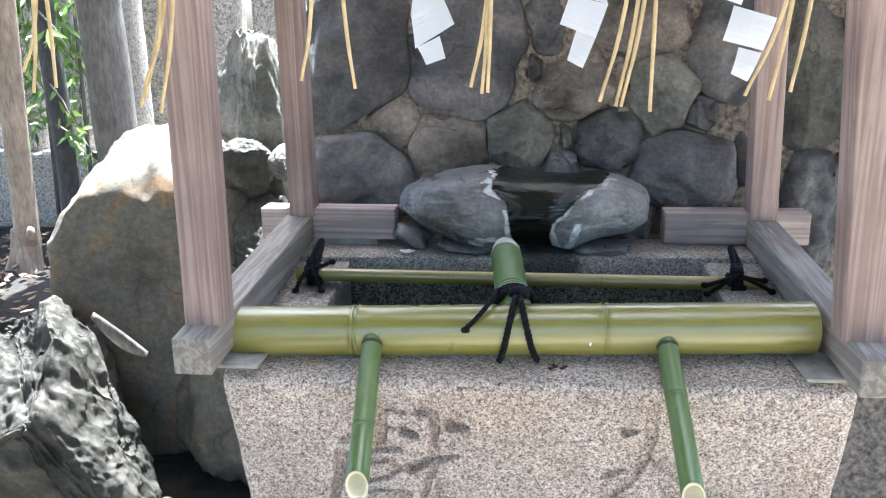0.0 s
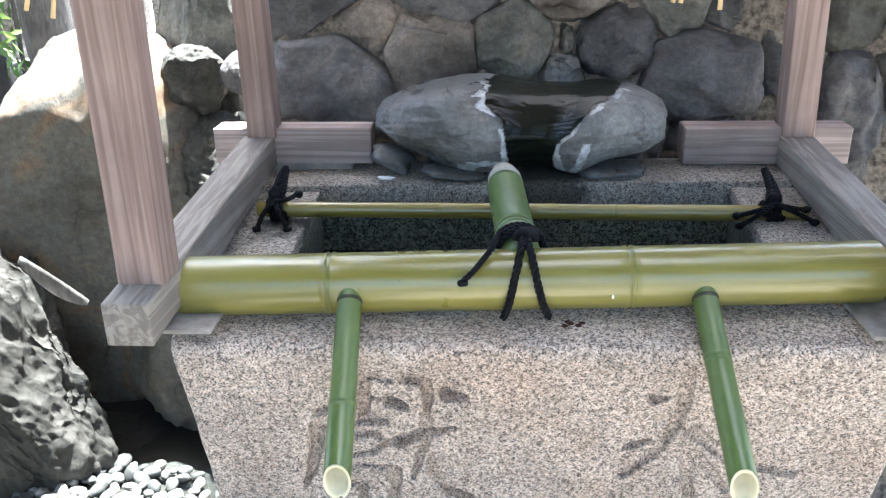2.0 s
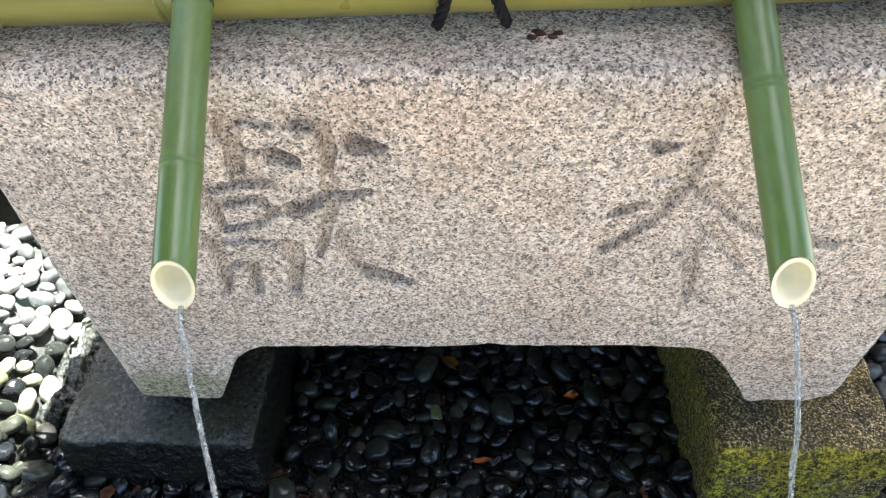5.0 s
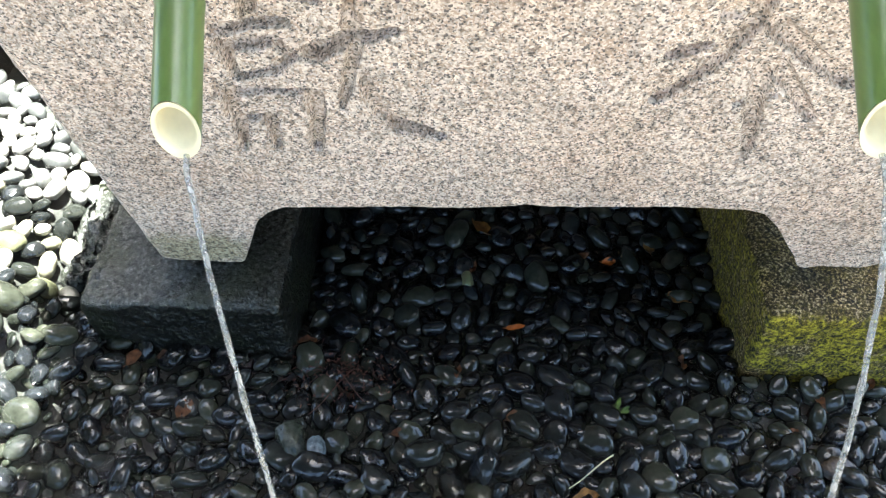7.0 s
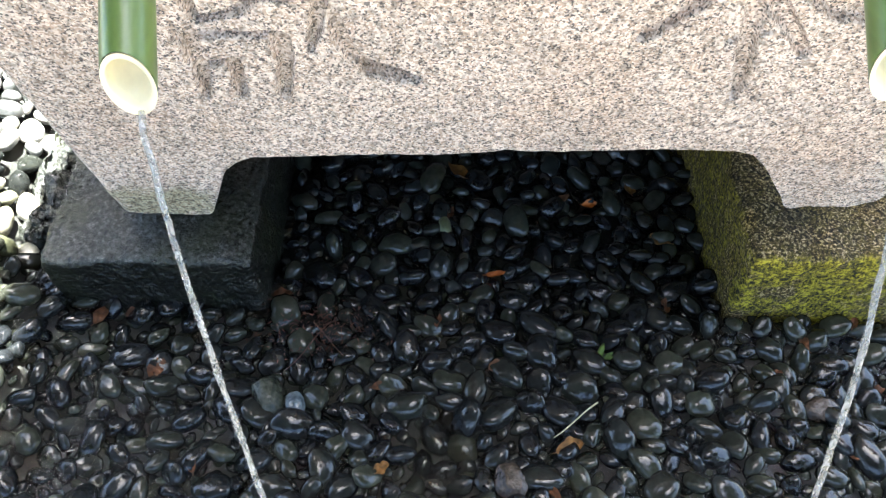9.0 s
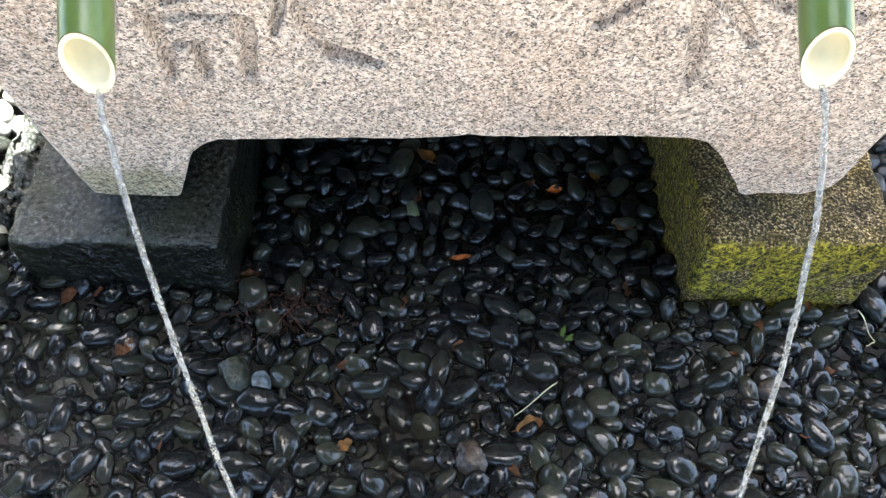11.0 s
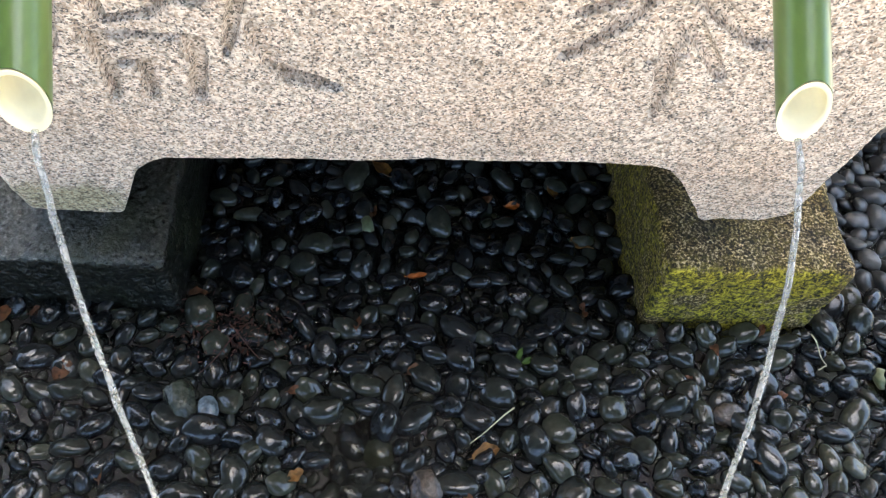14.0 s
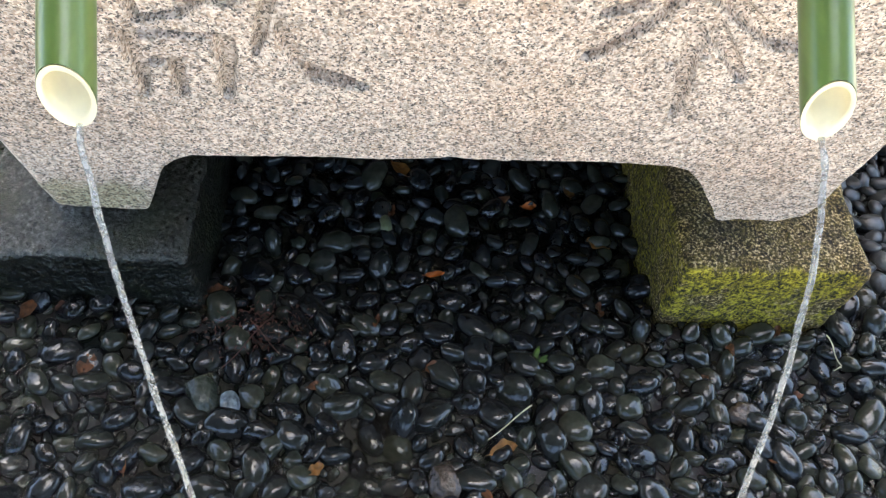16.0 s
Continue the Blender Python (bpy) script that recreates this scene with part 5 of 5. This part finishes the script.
def scatter(seed, x0, x1, y0, y1, tries, r_lo, r_hi, blocked):
    rnd = random.Random(seed)
    cell, grid, out = 0.05, {}, []
    for _ in range(tries):
        x, y = rnd.uniform(x0, x1), rnd.uniform(y0, y1)
        r = rnd.triangular(r_lo, r_hi, r_lo + 0.4 * (r_hi - r_lo))
        if blocked(x, y, r):
            continue
        gx, gy = int(x // cell), int(y // cell)
        ok = True
        for i in (-1, 0, 1):
            for j in (-1, 0, 1):
                for qx, qy, qr in grid.get((gx + i, gy + j), ()):
                    if (qx - x) ** 2 + (qy - y) ** 2 < (0.70 * (qr + r)) ** 2:
                        ok = False
        if ok:
            grid.setdefault((gx, gy), []).append((x, y, r))
            out.append((x, y, r))
    return out, rnd


def blocked(x, y, r):
    if 0.41 - r * 0.4 < x < 0.70 + r * 0.4 and y > 0.043 - r * 0.3:
        return True
    if -0.66 - r < x < -0.354 + r * 0.4 and y > 0.043 - r * 0.3:
        return True
    return x < -0.66 and y > 0.10 and not (x > -0.74 and y < 0.22)


PROTO = [to_mesh("pebble", pebble_mesh(k), M_pebble) for k in range(14)]
PROTO_LOW = [pebble_mesh(k + 40, 3) for k in range(10)]
places, rnd = scatter(8, -1.0, 1.15, -0.62, 0.72, 90000, 0.0135, 0.036, blocked)
rest_v, rest_f = [], []
damp_v, damp_f = [], []
low = []
for b in PROTO_LOW:
    b.verts.ensure_lookup_table()
    low.append((np.array([v.co for v in b.verts]), [[v.index for v in f.verts] for f in b.faces]))
filler, _ = scatter(18, -1.0, 1.15, -0.62, 0.72, 40000, 0.009, 0.015, blocked)
near = 0
TOPS = []
for n, (x, y, r) in enumerate(places + filler):
    r *= 1.12
    rot = Euler((rnd.gauss(0, 0.38), rnd.gauss(0, 0.38), rnd.uniform(0, 6.28)))
    z = ground_z(x, y) + r * 0.30 + rnd.uniform(-0.004, 0.006)
    if math.hypot((x + 0.055) / 0.055, (y + 0.225) / 0.075) < 1:
        z -= 0.016
    if n >= len(places):
        z -= 0.007
    TOPS.append((x, y, z, r))
    if -0.40 < x < 0.55 and -0.36 < y < 0.06 and near < 300 and n < len(places):
        near += 1
        ob = new("pebble", rnd.choice(PROTO))
        ob.matrix_world = Matrix.LocRotScale((x, y, z), rot, (r, r, r))
        ob.parent = bed
    else:
        vs, fs = rnd.choice(low)
        tv, tf = (damp_v, damp_f) if x > 0.73 and y > 0.14 else (rest_v, rest_f)
        base = len(tv)
        mat3 = np.array(rot.to_matrix()) * r
        tv.extend((vs @ mat3.T + np.array((x, y, z))).tolist())
        tf.extend([[i + base for i in f] for f in fs])


def stuff_mesh(name, verts, faces, mat, parent, label):
    me = bpy.data.meshes.new(name)
    me.from_pydata(verts, [], faces)
    me.materials.append(mat)
    me.polygons.foreach_set("use_smooth", [True] * len(me.polygons))
    ob = new(name, me)
    ob.parent = parent
    return tagged(ob, label, kind="stuff")


stuff_mesh("outer_pebbles", rest_v, rest_f, M_pebbles, bed, "glossy black wet pebbles")
stuff_mesh("damp_pebbles", damp_v, damp_f, M_pebbles_damp, bed, "dull grey damp pebbles beside the mossy block")
dry, rnd = scatter(9, -1.25, -0.66, 0.10, 0.60, 12000, 0.014, 0.031, lambda x, y, r: x > -0.74 and y < 0.22)
rest_v, rest_f = [], []
mixed_v, mixed_f = [], []
for x, y, r in dry:
    vs, fs = rnd.choice(low)
    tv, tf = (mixed_v, mixed_f) if y < 0.30 + 0.05 * noise.noise(Vector((x * 14, y * 14, 0))) else (rest_v, rest_f)
    base = len(tv)
    mat3 = np.array(Euler((rnd.gauss(0, 0.28), rnd.gauss(0, 0.28), rnd.uniform(0, 6.28))).to_matrix()) * r * 1.1
    tv.extend((vs @ mat3.T + np.array((x, y, ground_z(x, y) + r * 0.3))).tolist())
    tf.extend([[i + base for i in f] for f in fs])
    TOPS.append((x, y, ground_z(x, y) + r * 0.3, r))
stuff_mesh("mixed_pebbles", mixed_v, mixed_f, M_pebbles_mixed, bed, "wet black, cream and algae-green pebbles in sunlight")
stuff_mesh("pale_pebbles", rest_v, rest_f, M_pebbles_dry, bed, "pale grey dry pebbles in sunlight")

# ---- shallow water among the pebbles ----


def water_sheet(x0, x1, y0, y1, lift, step):
    """Water level between the pebbles, drawn up against the flank of each one."""
    xs, ys = np.arange(x0, x1, step), np.arange(y0, y1, step)
    high = np.zeros((len(ys), len(xs)))
    level = np.zeros_like(high)
    for j, y in enumerate(ys):
        for i, x in enumerate(xs):
            low_w = min(max((-0.56 - x) / 0.1, 0), 1) * min(max((0.25 - y) / 0.1, 0), 1)
            near_w = min(max((-0.26 - x) / 0.2, 0), 1) * min(max((0.0 - y) / 0.1, 0), 1)
            pool = math.exp(-((x + 0.055) / 0.06) ** 2 - ((y + 0.225) / 0.08) ** 2)
            edge_w = math.exp(-((x + 0.68) / 0.11) ** 2 - ((y + 0.23) / 0.09) ** 2)
            level[j, i] = ground_z(x, y) + lift + 0.005 * low_w + 0.004 * near_w + 0.010 * pool + 0.007 * edge_w + 0.0012 * noise.noise(Vector((x * 12, y * 12, 7)))
    for x, y, z, r in TOPS:
        i0, j0 = int((x - x0) / step), int((y - y0) / step)
        w = int(r / step) + 1
        a0, a1, c0, c1 = max(j0 - w, 0), max(j0 + w + 1, 0), max(i0 - w, 0), max(i0 + w + 1, 0)
        d2 = ((ys[a0:a1, None] - y) ** 2 + (xs[None, c0:c1] - x) ** 2) / (0.84 * r) ** 2
        top = z + 0.52 * r * np.sqrt(np.clip(1 - d2, 0, 1)) - level[a0:a1, c0:c1]
        high[a0:a1, c0:c1] = np.maximum(high[a0:a1, c0:c1], np.where(d2 < 1, top, 0))
    rise = np.clip(high, 0, 0.02)
    for _ in range(2):
        p = np.pad(rise, 1, mode="edge")
        rise = (p[:-2, 1:-1] + p[2:, 1:-1] + p[1:-1, :-2] + p[1:-1, 2:] + p[1:-1, 1:-1]) / 5
    z = level + np.clip(rise * 0.6, 0, 0.006)
    nx = len(xs)
    verts = [(x, y, z[j, i]) for j, y in enumerate(ys) for i, x in enumerate(xs)]
    faces = [(j * nx + i, j * nx + i + 1, (j + 1) * nx + i + 1, (j + 1) * nx + i) for j in range(len(ys) - 1) for i in range(nx - 1)]
    me = bpy.data.meshes.new("shallow_water")
    me.from_pydata(verts, [], faces)
    me.materials.append(M_shallow)
    me.polygons.foreach_set("use_smooth", [True] * len(me.polygons))
    return tagged(new("shallow_water", me), "thin clear water standing among the pebbles", "water", kind="structure")


water_sheet(-1.2, 1.1, -0.62, 0.7, 0.003, 0.0045)

# ---- fallen leaves, twigs and odd stones ----
LEAVES = (
    # x, y, length, width, turn, colour
    (0.030, 0.131, 0.028, 0.013, 0.2, 1), (0.129, -0.201, 0.036, 0.024, 0.4, 2), (-0.073, 0.021, 0.028, 0.016, 1, 0), (0.523, -0.006, 0.03, 0.012, 1.9, 0),
    (0.288, 0.340, 0.03, 0.022, 1.7, 2), (-0.034, 0.365, 0.046, 0.02, 2.4, 2), (0.156, 0.305, 0.032, 0.014, 0.5, 0), (0.209, 0.295, 0.022, 0.013, 0.1, 1),
    (-0.503, -0.081, 0.03, 0.024, 1.3, 0), (0.469, -0.068, 0.022, 0.014, 0.9, 0), (0.620, -0.089, 0.024, 0.014, 0.3, 0), (0.329, 0.215, 0.032, 0.016, 2.7, 2),
    (-0.329, 0.070, 0.026, 0.016, 0.2, 0), (-0.610, 0.009, 0.03, 0.018, 1.2, 0), (0.024, -0.061, 0.022, 0.015, 0.6, 0), (0.549, -0.199, 0.026, 0.016, 2.2, 0))
LEAVES += (
    (0.316, 0.071, 0.024, 0.01, 1.6, 0), (0.097, -0.267, 0.04, 0.01, 2.2, 0), (-0.558, 0.015, 0.022, 0.014, 0.4, 0), (0.612, 0.025, 0.02, 0.012, 1.1, 0),
    (-0.413, -0.241, 0.026, 0.014, 2, 0), (-0.156, -0.103, 0.02, 0.012, 0.3, 0), (0.736, -0.138, 0.022, 0.013, 1.3, 0), (-0.144, -0.242, 0.022, 0.015, 0.7, 2),
    (0.194, -0.031, 0.032, 0.008, 1.2, 3), (0.209, -0.036, 0.024, 0.008, 0.4, 3), (-0.050, 0.265, 0.02, 0.013, 1.4, 0))


def fallen_leaf(x, y, length, width, turn, kind):
    bm = bmesh.new()
    z = ground_z(x, y) + 0.019
    rows = []
    length, width = 1.2 * length, 1.15 * width
    curl = 0.25 + 0.5 * abs(math.sin(turn * 7))
    for i in range(9):
        u = i / 8
        w = width * 0.5 * math.sin(math.pi * min(1, u * 0.94 + 0.04)) ** 0.7 * (1 + 0.5 * noise.noise(Vector((u * 4, turn * 13, x * 40))))
        rows.append([bm.verts.new(((u - 0.5) * length, q * w, curl * (0.25 * length * (u - 0.5) ** 2 + 0.5 * w * abs(q) ** 1.5) + 0.009 * noise.noise(Vector((u * 3.5, q * 1.6, turn * 9))))) for q in (-1, -0.5, 0, 0.5, 1)])
    for a, c in zip(rows, rows[1:]):
        for k in range(4):
            bm.faces.new((a[k], a[k + 1], c[k + 1], c[k]))
    stalk = tube([(-0.5 * length, 0, 0.001), (-0.68 * length, 0.001, 0.003)], 0.0007, 5)
    bm = join(bm, stalk)
    bmesh.ops.transform(bm, matrix=Matrix.Translation((x, y, z)) @ Matrix.Rotation(turn, 4, "Z") @ Matrix.Rotation(0.25 * math.sin(turn * 5), 4, "X") @ Matrix.Rotation(0.17, 4, "X"), verts=bm.verts)
    lab = ("dry brown fallen leaf on the wet pebbles", "bright orange fallen leaf on the wet pebbles", "yellow-brown fallen leaf on the wet pebbles", "small narrow green leaf on the wet pebbles")[kind]
    solo("fallen_leaf", bm, (M_leaf_dead, M_leaf_orange, M_leaf_tan, M_leaf_small)[kind], (x, y, z), lab, "leaf", "fallen leaves")


for row in LEAVES:
    fallen_leaf(*row)


def twig(a, c, r, label, mat=M_twig):
    a, c = Vector(a), Vector(c)
    for p in (a, c):
        p.z = ground_z(p.x, p.y) + p.z
    pts = [a.lerp(c, k / 8) + Vector((0, 0, 0.004 * math.sin(k * 0.8))) for k in range(9)]
    solo("twig", tube(pts, [r * (1 - 0.05 * k) for k in range(9)], 6), mat, a, label, "twig", "fallen twigs")


twig((0.176, -0.131, 0.034), (0.106, -0.190, 0.028), 0.0013, "thin pale twig lying on the pebbles")
twig((0.692, 0.014, 0.034), (0.717, -0.032, 0.026), 0.0013, "thin pale twig lying on the pebbles")
twig((0.715, -0.034, 0.026), (0.699, -0.041, 0.028), 0.0012, "thin pale twig lying on the pebbles")
twig((-0.240, 0.01, 0.034), (-0.300, -0.085, 0.03), 0.0012, "thin dark twig lying on the pebbles", M_litter)
twig((-0.268, 0.005, 0.036), (-0.215, -0.055, 0.03), 0.0010, "thin dark twig lying on the pebbles", M_litter)

rnd = random.Random(44)
bm = bmesh.new()
for _ in range(420):
    x, y = rnd.gauss(-0.255, 0.045), rnd.gauss(0.0, 0.028)
    p = Vector((x, y, ground_z(x, y) + rnd.uniform(0.016, 0.034)))
    leaf_card(bm, p, Vector((rnd.gauss(0, 1), rnd.gauss(0, 1), rnd.gauss(0, 0.2))), Vector((0, 0, 1)), rnd.uniform(0.004, 0.012), rnd.uniform(0.001, 0.003))
solo("leaf_litter", bm, M_litter, (-0.265, 0, 0.01), "clump of reddish brown plant debris between the pebbles", "debris", kind="stuff")


def odd_stone(x, y, size, seed, mat, turn, label):
    z = ground_z(x, y) + 0.014
    bm = stone((0, 0, 0), size, seed, 4, 0.12, 4, 0.86, 0, 2.3)
    bmesh.ops.transform(bm, matrix=Matrix.Translation((x, y, z)) @ Matrix.Rotation(turn, 4, "Z"), verts=bm.verts)
    solo("loose_pebble", bm, mat, (x, y, z), label, "pebble", "odd pebbles")


odd_stone(-0.281, -0.140, (0.015, 0.022, 0.016), 201, M_glint_stone, 0.2, "small shiny wet pebble, sky glint put into its pale blue-grey colour")
odd_stone(-0.325, -0.122, (0.024, 0.036, 0.019), 202, M_grey_stone, 0.3, "flat grey-green pebble among black ones")
odd_stone(0.526, -0.123, (0.028, 0.020, 0.013), 203, M_brown_stone, 0.1, "flat wet brown stone among the pebbles")
odd_stone(0.041, -0.256, (0.024, 0.030, 0.014), 204, M_brown_stone, 0.2, "round reddish brown pebble")
odd_stone(-0.059, 0.235, (0.013, 0.020, 0.012), 205, M_green_stone, 0.1, "small pale green pebble under the trough")
odd_stone(0.818, -0.050, (0.014, 0.021, 0.012), 206, M_green_stone, 0.2, "small pale green pebble beside the foot block")
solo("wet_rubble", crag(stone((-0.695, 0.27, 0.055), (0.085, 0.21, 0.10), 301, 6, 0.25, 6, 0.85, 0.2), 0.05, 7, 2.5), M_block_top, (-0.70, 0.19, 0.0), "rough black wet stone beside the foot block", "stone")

bm = bmesh.new()
rows = []
for k in range(12):
    u = k / 11
    c = Vector((-1.125 + 0.135 * u, 0.48 + 0.01 * u, 0.81 - 0.11 * u - 0.012 * math.sin(3 * u)))
    w = 0.016 * math.sin(math.pi * (0.12 + 0.8 * u)) + 0.004
    rows.append([bm.verts.new(c + Vector((w * q * 0.5, -0.004 * (1 - q * q), w * q))) for q in (-1, -0.4, 0.3, 1)])
for a, c in zip(rows, rows[1:]):
    for k in range(3):
        bm.faces.new((a[k], a[k + 1], c[k + 1], c[k]))
bmesh.ops.solidify(bm, geom=bm.faces[:], thickness=0.004)
solo("bark_strip", bm, M_bark, (-1.06, 0.48, 0.75), "curled strip of grey bark lying on the rocks", "bark strip")
solo("paint_chip", stone((0.139, 0.0680, 0.931), (0.0025, 0.0012, 0.005), 401, 2), M_paper, (0.139, 0.0680, 0.931), "tiny white speck stuck to the bamboo trunk", "speck")
for k, (x, y) in enumerate(((0.062, 0.054), (0.072, 0.060), (0.085, 0.056), (0.068, 0.066), (0.092, 0.062))):
    solo("dirt_crumb", stone((x, y + 0.008, rim_z(x, y)), (0.006, 0.004, 0.003), 410 + k, 2, 0.3), M_litter, (x, y, rim_z(x, y)), "dark crumb of dirt on the trough rim", "dirt", "dirt crumbs")
